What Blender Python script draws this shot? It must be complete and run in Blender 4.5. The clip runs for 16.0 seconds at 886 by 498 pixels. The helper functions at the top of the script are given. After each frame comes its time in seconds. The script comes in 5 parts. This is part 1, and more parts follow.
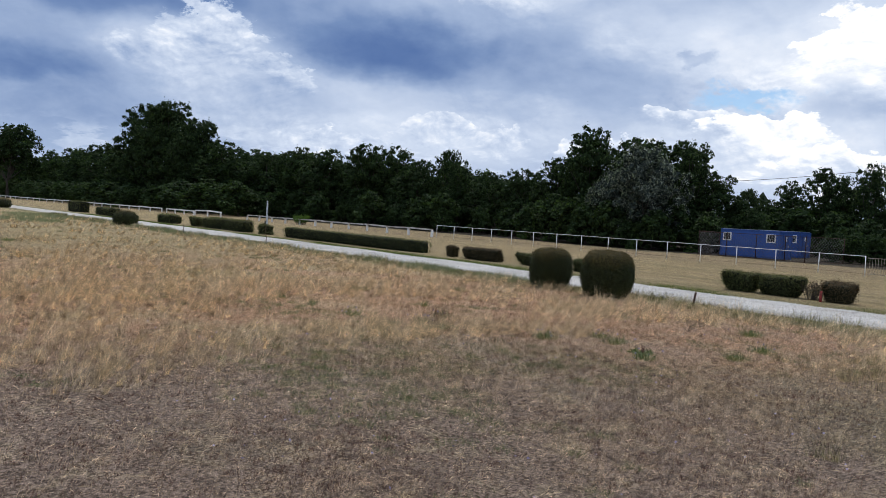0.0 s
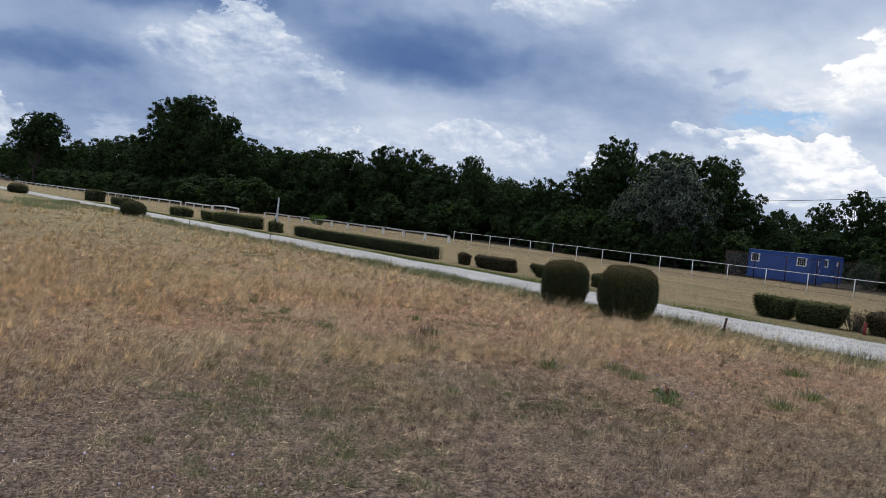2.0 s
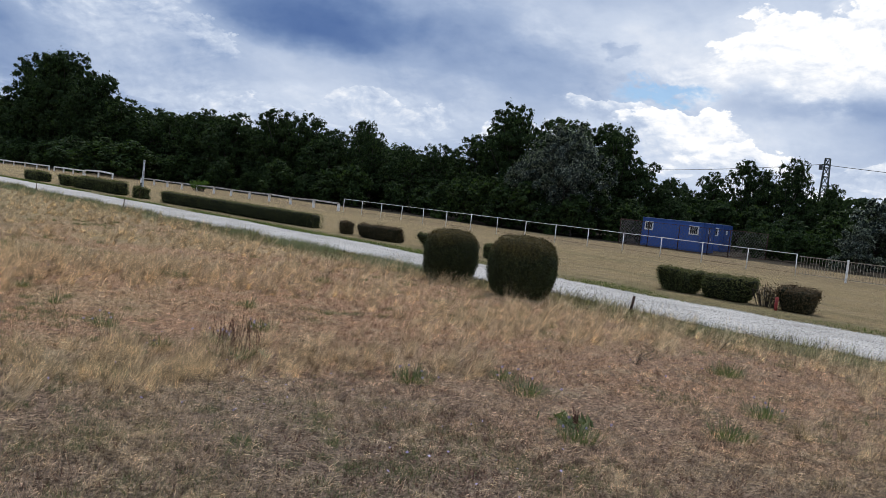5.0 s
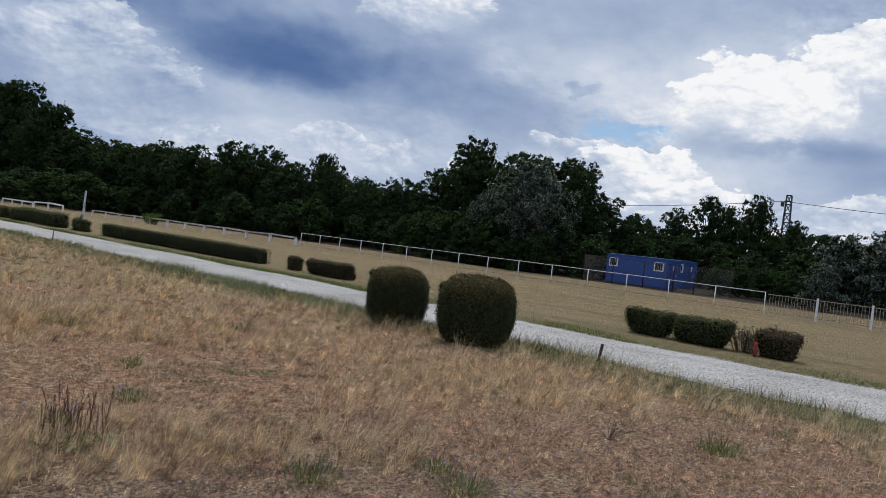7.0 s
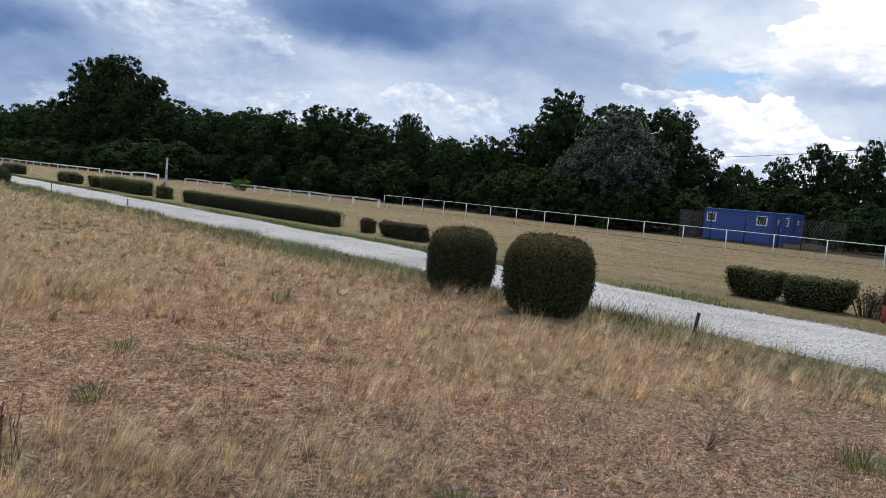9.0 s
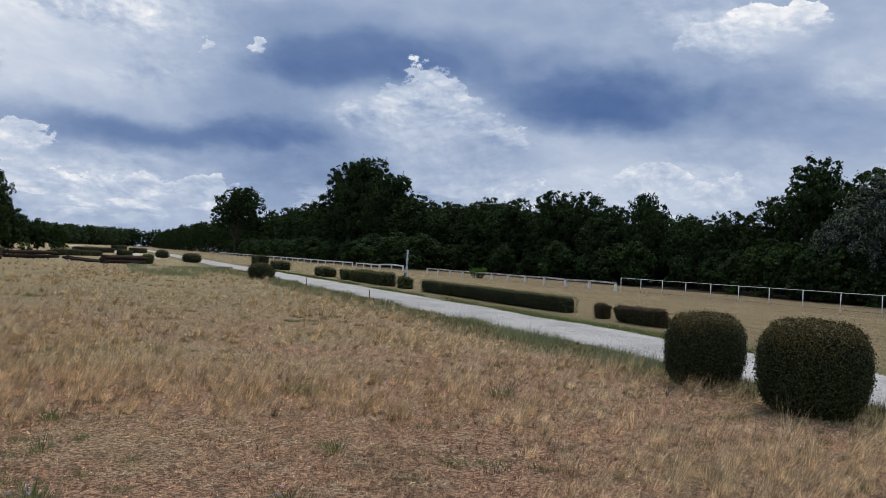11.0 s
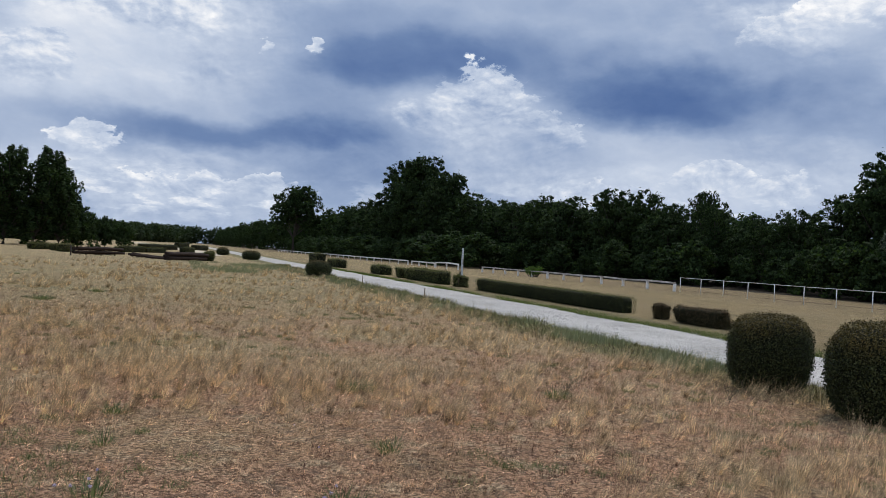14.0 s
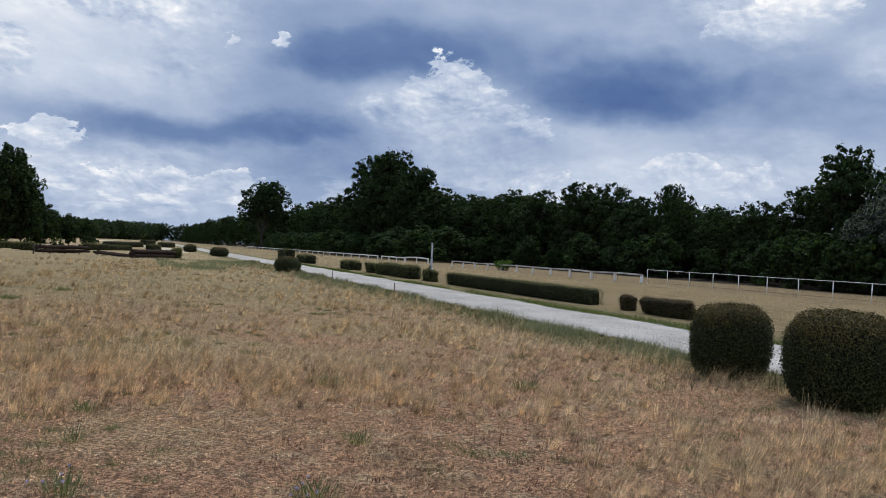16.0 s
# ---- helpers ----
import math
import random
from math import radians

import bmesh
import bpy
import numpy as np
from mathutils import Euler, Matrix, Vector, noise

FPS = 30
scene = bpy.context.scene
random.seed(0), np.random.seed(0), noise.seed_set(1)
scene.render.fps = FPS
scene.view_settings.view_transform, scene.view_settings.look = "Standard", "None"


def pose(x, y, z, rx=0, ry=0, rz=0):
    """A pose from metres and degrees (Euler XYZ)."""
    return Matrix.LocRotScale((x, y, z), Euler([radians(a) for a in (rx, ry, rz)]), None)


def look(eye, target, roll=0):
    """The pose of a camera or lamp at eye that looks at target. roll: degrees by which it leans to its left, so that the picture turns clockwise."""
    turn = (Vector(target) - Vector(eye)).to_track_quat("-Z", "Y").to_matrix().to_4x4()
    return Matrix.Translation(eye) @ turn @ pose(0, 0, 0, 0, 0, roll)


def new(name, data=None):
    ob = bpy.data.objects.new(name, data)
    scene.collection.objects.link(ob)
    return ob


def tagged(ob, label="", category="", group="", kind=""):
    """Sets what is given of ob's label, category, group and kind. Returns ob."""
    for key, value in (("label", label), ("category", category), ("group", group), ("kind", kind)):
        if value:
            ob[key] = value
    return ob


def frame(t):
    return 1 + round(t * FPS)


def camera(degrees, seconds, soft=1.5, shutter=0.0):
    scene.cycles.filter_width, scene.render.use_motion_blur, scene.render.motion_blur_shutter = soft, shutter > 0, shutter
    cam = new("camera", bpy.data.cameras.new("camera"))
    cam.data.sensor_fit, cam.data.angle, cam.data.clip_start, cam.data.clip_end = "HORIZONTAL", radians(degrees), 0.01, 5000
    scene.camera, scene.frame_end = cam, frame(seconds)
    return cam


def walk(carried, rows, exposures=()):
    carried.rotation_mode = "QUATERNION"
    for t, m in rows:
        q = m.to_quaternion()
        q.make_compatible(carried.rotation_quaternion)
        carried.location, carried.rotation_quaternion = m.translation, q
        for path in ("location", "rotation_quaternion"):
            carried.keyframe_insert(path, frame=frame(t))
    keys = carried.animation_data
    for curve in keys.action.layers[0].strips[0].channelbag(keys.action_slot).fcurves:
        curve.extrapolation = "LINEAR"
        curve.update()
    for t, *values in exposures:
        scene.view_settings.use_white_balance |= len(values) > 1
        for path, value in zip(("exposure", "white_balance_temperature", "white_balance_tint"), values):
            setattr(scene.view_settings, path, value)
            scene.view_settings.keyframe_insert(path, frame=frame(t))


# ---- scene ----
cam = camera(59.0, 16.0, soft=0.8)
# seconds, eye, target, roll
PATH = [
    (0, (0.034, 0.045, 1.845), (0.01, 2.043, 1.767), 3.4),
    (0.5, (0.152, 0.574, 1.837), (0.154, 2.571, 1.737), 6.3),
    (1, (0.247, 1.076, 1.864), (0.306, 3.073, 1.763), 6.3),
    (1.5, (0.414, 1.623, 1.829), (0.407, 3.62, 1.73), 6.5),
    (2, (0.449, 2.143, 1.794), (0.37, 4.14, 1.729), 6.1),
    (2.5, (0.502, 2.615, 1.796), (0.415, 4.612, 1.841), 5.8),
    (3, (0.576, 3.107, 1.759), (0.538, 5.104, 1.664), 5.8),
    (3.5, (0.669, 3.644, 1.752), (0.719, 5.642, 1.687), 5.1),
    (4, (0.827, 4.172, 1.714), (0.908, 6.17, 1.646), 5.7),
    (4.2, (0.867, 4.384, 1.707), (1.067, 6.373, 1.639), 6.0),
    (6.3, (1.469, 6.688, 1.788), (1.551, 8.678, 1.605), 5.7),
    (6.5, (1.5, 6.815, 1.78), (1.557, 8.808, 1.615), 5.2),
    (7, (1.648, 7.222, 1.778), (1.913, 9.205, 1.76), 6.6),
    (7.5, (1.87, 7.78, 1.749), (1.907, 9.778, 1.685), 5.5),
    (8, (1.935, 8.155, 1.721), (1.99, 10.152, 1.626), 5.7),
    (8.5, (2.092, 8.547, 1.71), (2.344, 10.528, 1.595), 6.3),
    (9, (2.29, 8.989, 1.745), (2.335, 10.984, 1.603), 5.1),
    (9.5, (2.31, 9.335, 1.747), (2.176, 11.331, 1.743), 5.6),
    (10, (2.403, 9.551, 1.765), (2.084, 11.524, 1.821), 5.1),
    (10.2, (2.39, 9.65, 1.774), (1.966, 11.604, 1.821), 4.7),
    (12.3, (2.404, 9.856, 1.777), (1.778, 11.756, 1.8), 2.1),
    (12.5, (2.389, 9.869, 1.78), (1.745, 11.762, 1.801), 1.9),
    (13, (2.365, 9.89, 1.793), (1.691, 11.773, 1.809), 2.0),
    (13.5, (2.363, 9.903, 1.785), (1.677, 11.782, 1.802), 2.5),
    (14, (2.362, 9.881, 1.78), (1.666, 11.756, 1.799), 3.2),
    (14.5, (2.394, 9.818, 1.747), (1.694, 11.692, 1.763), 3.5),
    (15, (2.408, 9.738, 1.785), (1.719, 11.615, 1.8), 3.4),
    (15.5, (2.445, 9.71, 1.78), (1.792, 11.6, 1.793), 3.1),
    (16, (2.432, 9.756, 1.777), (1.809, 11.657, 1.786), 2.6),
]
walk(cam, [(t, look(eye, target, roll)) for t, eye, target, roll in PATH],
     exposures=[(0, .22), (0.5, .11), (1, .03), (4, .03), (6.5, .26), (7, -.08), (7.5, 0), (8, .17), (8.5, .18), (9, .21), (9.5, .16), (10, -.1), (12.5, -.03), (16, 0)])

# ---- sky and sun ----
SUN_AZ, SUN_EL = 12.0, 58.0          # degrees right of +y, degrees up
scene.view_settings.exposure = 0.0


def build_world():
    world = bpy.data.worlds.new("sky")
    scene.world = world
    world.use_nodes = True
    nt = world.node_tree
    nt.nodes.clear()

    def wire(v, socket):
        if isinstance(v, bpy.types.NodeSocket):
            nt.links.new(v, socket)
        elif v is not None:
            socket.default_value = v

    def m(op, a, b=None, c=None, clamp=False):
        n = nt.nodes.new("ShaderNodeMath")
        n.operation, n.use_clamp = op, clamp
        for v, s in zip((a, b, c), n.inputs):
            wire(v, s)
        return n.outputs[0]

    def ramp(v, lo, hi, a=0.0, b=1.0):
        n = nt.nodes.new("ShaderNodeMapRange")
        n.interpolation_type = "SMOOTHSTEP"
        for v, s in zip((v, lo, hi, a, b), n.inputs):
            wire(v, s)
        return n.outputs[0]

    def mix(f, a, b):
        n = nt.nodes.new("ShaderNodeMix")
        n.data_type = "RGBA"
        wire(f, n.inputs[0])
        for v, s in ((a, n.inputs[6]), (b, n.inputs[7])):
            wire((*v, 1) if isinstance(v, tuple) else v, s)
        return n.outputs[2]

    def fbm(vec, scale, detail, rough=0.55, distort=0.0):
        n = nt.nodes.new("ShaderNodeTexNoise")
        n.inputs["Scale"].default_value = scale
        n.inputs["Detail"].default_value = detail
        n.inputs["Roughness"].default_value = rough
        n.inputs["Distortion"].default_value = distort
        nt.links.new(vec, n.inputs["Vector"])
        return n

    tc = nt.nodes.new("ShaderNodeTexCoord")
    sep = nt.nodes.new("ShaderNodeSeparateXYZ")
    nt.links.new(tc.outputs["Generated"], sep.inputs[0])
    az = m("MULTIPLY", m("ARCTAN2", sep.outputs[0], sep.outputs[1]), 57.2958)
    el = m("MULTIPLY", m("ARCSINE", sep.outputs[2]), 57.2958)
    # clouds are flatter than they are wide
    flat = nt.nodes.new("ShaderNodeCombineXYZ")
    wire(m("MULTIPLY", az, 0.1), flat.inputs[0])
    wire(m("MULTIPLY", el, 0.17), flat.inputs[1])
    vec = flat.outputs[0]
    big = fbm(vec, 0.9, 3, 0.5)
    mid = fbm(vec, 2.2, 8, 0.56, 0.25)
    fine = fbm(vec, 7.0, 8, 0.6, 0.3)

    def bend(scale, detail, rough, da, de):
        n = fbm(vec, scale, detail, rough)
        q = nt.nodes.new("ShaderNodeSeparateColor")
        nt.links.new(n.outputs["Color"], q.inputs[0])
        return (m("ADD", az, m("MULTIPLY", m("SUBTRACT", q.outputs[0], 0.5), da)),
                m("ADD", el, m("MULTIPLY", m("SUBTRACT", q.outputs[1], 0.5), de)), n)

    waz, wel, warp = bend(0.9, 5, 0.55, 13.0, 6.0)
    caz, cel, _ = bend(2.0, 8, 0.62, 8.0, 6.0)

    # clear sky behind the clouds
    sky = nt.nodes.new("ShaderNodeTexSky")
    sky.sky_type = "NISHITA"
    sky.sun_disc = False
    sky.sun_elevation, sky.sun_rotation = radians(SUN_EL), radians(SUN_AZ)
    sky.altitude = 100
    clear = nt.nodes.new("ShaderNodeVectorMath")
    clear.operation = "SCALE"
    nt.links.new(sky.outputs[0], clear.inputs[0])
    clear.inputs["Scale"].default_value = 0.085
    deep = nt.nodes.new("ShaderNodeVectorMath")
    deep.operation = "MULTIPLY"
    nt.links.new(clear.outputs[0], deep.inputs[0])
    deep.inputs[1].default_value = (0.80, 0.98, 1.15)

    # billows: heaped round cells at several sizes
    bent = nt.nodes.new("ShaderNodeVectorMath")
    bent.operation = "ADD"
    nt.links.new(vec, bent.inputs[0])
    push = nt.nodes.new("ShaderNodeVectorMath")
    push.operation = "SCALE"
    nt.links.new(warp.outputs["Color"], push.inputs[0])
    push.inputs["Scale"].default_value = 0.4
    nt.links.new(push.outputs[0], bent.inputs[1])
    cells = nt.nodes.new("ShaderNodeTexVoronoi")
    cells.feature = "SMOOTH_F1"
    cells.normalize = True
    cells.inputs["Scale"].default_value = 6.0
    cells.inputs["Detail"].default_value = 4.0
    cells.inputs["Roughness"].default_value = 0.6
    cells.inputs["Smoothness"].default_value = 0.35
    nt.links.new(bent.outputs[0], cells.inputs["Vector"])
    heap = m("SUBTRACT", cells.outputs["Distance"], 0.26)

    def oval(x, y, a, e, ra, re):
        dx = m("DIVIDE", m("SUBTRACT", x, a), ra)
        dy = m("DIVIDE", m("SUBTRACT", y, e), re)
        return m("SQRT", m("ADD", m("MULTIPLY", dx, dx), m("MULTIPLY", dy, dy))), dy

    # the sheet of stratus: azimuth, elevation, half width, half height, how much paler or darker
    banks = (
        (-6.0, 11.6, 8.5, 2.2, -0.46), (4.0, 11.8, 7.0, 2.6, -0.14), (-24.0, 14.2, 7.0, 2.3, -0.33), (-14.0, 14.6, 7.0, 2.2, -0.28),
        (-26.0, 16.8, 7.0, 1.6, -0.14), (-36.5, 8.1, 11.0, 1.3, -0.32), (-27.0, 6.4, 7.0, 2.8, -0.16), (-12.0, 17.5, 8.0, 2.0, -0.06),
        (31.0, 8.7, 7.0, 1.2, -0.22), (38.0, 7.6, 7.0, 1.4, -0.10), (-27.5, 11.5, 6.0, 4.0, -0.20),
    )
    veils = (
        (-42.0, 3.8, 12.0, 2.4, 0.16), (-47.0, 11.5, 8.0, 3.0, 0.26), (-37.0, 12.4, 7.0, 2.2, 0.07), (-3.0, 5.6, 12.0, 2.2, 0.18),
        (22.0, 5.0, 10.0, 3.0, 0.26), (-43.0, 16.0, 9.0, 2.6, 0.32), (14.0, 13.2, 7.0, 2.4, 0.10), (27.0, 12.0, 13.0, 5.0, 0.26),
        (3.0, 16.8, 6.0, 1.5, 0.20), (12.0, 7.0, 6.0, 2.0, 0.06), (36.0, 3.6, 9.0, 1.8, 0.20), (-8.0, 8.4, 7.0, 1.2, 0.08),
        (-17.5, 9.8, 6.0, 2.6, 0.11),
    )
    tone = m("ADD", 0.535, m("MULTIPLY", m("SUBTRACT", big.outputs["Fac"], 0.5), 0.30))
    for a, e, ra, re, w in banks + veils:
        d, _ = oval(waz, wel, a, e, ra, re)
        tone = m("ADD", tone, m("MULTIPLY", m("SUBTRACT", 1.0, ramp(d, 0.25, 1.35)), w))
    tone = m("ADD", tone, m("MULTIPLY", m("SUBTRACT", mid.outputs["Fac"], 0.5), 0.20))
    # billowing parts stand beside smooth veils
    billow = ramp(fbm(vec, 0.55, 3, 0.5).outputs["Fac"], 0.42, 0.62)
    tone = m("SUBTRACT", tone, m("MULTIPLY", heap, m("MULTIPLY", ramp(tone, 0.45, 0.85, 0.06, 0.55), billow)))
    tone = m("ADD", tone, m("MULTIPLY", m("SUBTRACT", fine.outputs["Fac"], 0.5), m("MULTIPLY", ramp(tone, 0.4, 0.85, 0.03, 0.18), billow)))

    # relief: each billow is paler on its upper side than on its lower
    def shifted(scale, detail, rough, up, side):
        p = []
        for da, de in ((0.0, 0.0), (side, up)):
            q = nt.nodes.new("ShaderNodeVectorMath")
            q.operation = "ADD"
            nt.links.new(bent.outputs[0], q.inputs[0])
            q.inputs[1].default_value = (da, de, 0.0)
            p.append(fbm(q.outputs[0], scale, detail, rough, 0.15).outputs["Fac"])
        return m("SUBTRACT", p[0], p[1])

    relief = m("ADD", m("MULTIPLY", shifted(1.5, 7, 0.55, 0.10, 0.04), 1.5), m("MULTIPLY", shifted(4.5, 7, 0.58, 0.035, 0.015), 0.8))
    tone = m("ADD", tone, m("MULTIPLY", relief, m("MULTIPLY", ramp(tone, 0.4, 0.85, 0.15, 0.7), m("ADD", 0.2, billow))))
    # a field of small flat heaps low over the horizon
    low = nt.nodes.new("ShaderNodeCombineXYZ")
    wire(m("MULTIPLY", az, 0.22), low.inputs[0])
    wire(m("MULTIPLY", el, 0.8), low.inputs[1])
    bits = ramp(fbm(low.outputs[0], 1.5, 7, 0.55, 0.2).outputs["Fac"], 0.50, 0.60)
    belt = m("MULTIPLY", ramp(el, 1.0, 2.5), ramp(el, 6.0, 4.0))
    tone = m("ADD", tone, m("MULTIPLY", m("MULTIPLY", bits, belt), m("ADD", 0.13, m("MULTIPLY", relief, 0.3))))
    # heaped white clouds with crisp lit tops that melt away below: place, half width, half height, whiteness
    heaps = (
        (-18.2, 10.9, 4.6, 2.7, 0.70), (-22.5, 10.4, 2.6, 1.6, 0.64), (-13.6, 9.4, 3.6, 1.3, 0.66), (28.5, 11.0, 6.8, 4.2, 1.05),
        (34.0, 13.6, 5.0, 3.0, 1.0), (-50.0, 10.8, 4.0, 2.0, 0.76), (6.3, 16.6, 3.2, 1.5, 0.95), (1.8, 15.9, 3.2, 0.9, 0.80),
        (-30.3, 14.1, 1.0, 0.6, 0.78), (-33.6, 13.5, 0.7, 0.4, 0.74), (-42.0, 15.6, 5.0, 1.3, 0.78),
    )
    low_heaps = (
        (21.0, 6.8, 4.8, 1.8, 1.04), (25.5, 5.2, 4.4, 1.6, 0.96), (-1.8, 5.8, 3.4, 1.6, 0.76), (2.6, 5.6, 2.6, 1.7, 0.78),
        (-8.8, 4.9, 4.0, 1.2, 0.76), (15.5, 8.0, 4.0, 0.9, 0.80), (-45.5, 5.8, 3.2, 1.5, 0.76), (-40.0, 3.6, 6.0, 1.0, 0.78),
        (-34.0, 3.4, 5.0, 0.9, 0.74), (10.0, 5.2, 4.0, 1.4, 0.78), (36.0, 4.6, 6.0, 1.4, 0.80),
    )
    for a, e, ra, re, white in low_heaps + heaps:
        d, dy = oval(caz, cel, a, e, ra, re)
        d = m("ADD", d, m("MULTIPLY", heap, 0.8))
        # crisp above, melting away below
        edge = ramp(dy, -0.5, 0.45, 0.15, 0.90)
        body = m("MULTIPLY", m("SUBTRACT", 1.0, ramp(d, edge, 1.02)), ramp(dy, -1.2, 0.3, 0.0, 0.95))
        lit = m("ADD", m("MULTIPLY", dy, 0.12), white - 0.05)
        lit = m("SUBTRACT", lit, m("MULTIPLY", heap, 0.75))
        lit = m("ADD", lit, m("MULTIPLY", relief, 0.75))
        tone = m("ADD", tone, m("MULTIPLY", m("SUBTRACT", lit, tone), body))
    # a small grey shred
    d, _ = oval(caz, cel, 16.9, 11.7, 1.7, 0.8)
    tone = m("SUBTRACT", tone, m("MULTIPLY", m("SUBTRACT", 1.0, ramp(d, 0.5, 1.2)), 0.16))
    cr = nt.nodes.new("ShaderNodeValToRGB")
    nt.links.new(tone, cr.inputs[0])
    stops = ((0.0, (0.075, 0.142, 0.33)), (0.22, (0.155, 0.238, 0.43)), (0.48, (0.322, 0.412, 0.592)),
             (0.72, (0.56, 0.635, 0.77)), (1.0, (0.97, 0.975, 0.99)))
    while len(cr.color_ramp.elements) < len(stops):
        cr.color_ramp.elements.new(0.5)
    for el_, (p, c) in zip(cr.color_ramp.elements, stops):
        el_.position, el_.color = p, (*c, 1)
    col = cr.outputs[0]
    # a gap of clear sky
    d, _ = oval(caz, cel, 19.8, 9.2, 4.2, 0.7)
    col = mix(m("MULTIPLY", m("SUBTRACT", 1.0, ramp(m("ADD", d, m("MULTIPLY", heap, 2.0)), 0.3, 1.1)), 0.9), col, deep.outputs[0])
    # grain of the billows
    grain = m("ADD", 0.97, m("MULTIPLY", fine.outputs["Fac"], 0.06))
    scaled = nt.nodes.new("ShaderNodeVectorMath")
    scaled.operation = "SCALE"
    nt.links.new(col, scaled.inputs[0])
    # a cloudy sky is brighter overhead, where the sun stands behind the clouds
    overhead = ramp(el, 20.0, 75.0, 1.0, ZENITH)
    wire(m("MULTIPLY", grain, overhead), scaled.inputs["Scale"])
    back = nt.nodes.new("ShaderNodeBackground")
    nt.links.new(scaled.outputs[0], back.inputs[0])
    back.inputs[1].default_value = 1.0
    out = nt.nodes.new("ShaderNodeOutputWorld")
    nt.links.new(back.outputs[0], out.inputs[0])


ZENITH = 2.1
build_world()
sun_data = bpy.data.lights.new("sun", "SUN")
sun_data.energy, sun_data.angle, sun_data.color = 2.1, radians(10), (1.0, 0.94, 0.86)
sun = new("sun", sun_data)
sun.matrix_world = look((0, 0, 50), (-math.sin(radians(SUN_AZ)) * 10, -math.cos(radians(SUN_AZ)) * 10,
                                      50 - 10 * math.tan(radians(SUN_EL))))

# ---- materials ----


def material(name, rough=0.8, metal=0.0, spec=0.3):
    mat = bpy.data.materials.new(name)
    mat.use_nodes = True
    nt = mat.node_tree
    b = nt.nodes["Principled BSDF"]
    b.inputs["Roughness"].default_value = rough
    b.inputs["Metallic"].default_value = metal
    b.inputs["Specular IOR Level"].default_value = spec
    return mat, nt, b


def noise_of(nt, scale, detail=4.0, rough=0.6, vec=None, distort=0.0):
    n = nt.nodes.new("ShaderNodeTexNoise")
    n.inputs["Scale"].default_value, n.inputs["Detail"].default_value = scale, detail
    n.inputs["Roughness"].default_value, n.inputs["Distortion"].default_value = rough, distort
    if vec is None:
        vec = nt.nodes.new("ShaderNodeTexCoord").outputs["Object"]
    nt.links.new(vec, n.inputs["Vector"])
    return n.outputs["Fac"]


def ramp_of(nt, fac, *stops):
    r = nt.nodes.new("ShaderNodeValToRGB")
    nt.links.new(fac, r.inputs[0])
    e = r.color_ramp.elements
    while len(e) < len(stops):
        e.new(0.5)
    for el, (p, c) in zip(e, stops):
        el.position, el.color = p, (*c, 1)
    return r.outputs[0]


def mixed(nt, f, a, b, mode="MIX"):
    n = nt.nodes.new("ShaderNodeMix")
    n.data_type, n.blend_type = "RGBA", mode
    for v, s in ((f, n.inputs[0]), (a, n.inputs[6]), (b, n.inputs[7])):
        if isinstance(v, bpy.types.NodeSocket):
            nt.links.new(v, s)
        else:
            s.default_value = (*v, 1) if isinstance(v, tuple) else v
    return n.outputs[2]


def calc(nt, op, a, b=None, c=None, clamp=False):
    n = nt.nodes.new("ShaderNodeMath")
    n.operation, n.use_clamp = op, clamp
    for v, s in zip((a, b, c), n.inputs):
        if isinstance(v, bpy.types.NodeSocket):
            nt.links.new(v, s)
        elif v is not None:
            s.default_value = v
    return n.outputs[0]


def step_of(nt, v, lo, hi):
    n = nt.nodes.new("ShaderNodeMapRange")
    n.interpolation_type = "SMOOTHSTEP"
    nt.links.new(v, n.inputs[0])
    n.inputs[1].default_value, n.inputs[2].default_value = lo, hi
    return n.outputs[0]


def bumped(nt, b, height, strength=0.4, distance=0.02):
    n = nt.nodes.new("ShaderNodeBump")
    n.inputs["Strength"].default_value, n.inputs["Distance"].default_value = strength, distance
    nt.links.new(height, n.inputs["Height"])
    nt.links.new(n.outputs[0], b.inputs["Normal"])


def island(nt):
    return nt.nodes.new("ShaderNodeNewGeometry").outputs["Random Per Island"]


def painted(name, colour, dark, rough=0.6, metal=0.0, scale=6.0, wear=0.5):
    """Paint with grime and fine unevenness."""
    mat, nt, b = material(name, rough, metal)
    f = noise_of(nt, scale, 6, 0.65)
    g = noise_of(nt, scale * 9, 3)
    c = ramp_of(nt, f, (wear - 0.12, dark), (wear + 0.08, colour))
    c = mixed(nt, 0.25, c, ramp_of(nt, g, (0.35, dark), (0.65, colour)))
    nt.links.new(c, b.inputs["Base Color"])
    bumped(nt, b, g, 0.25, 0.004)
    return mat


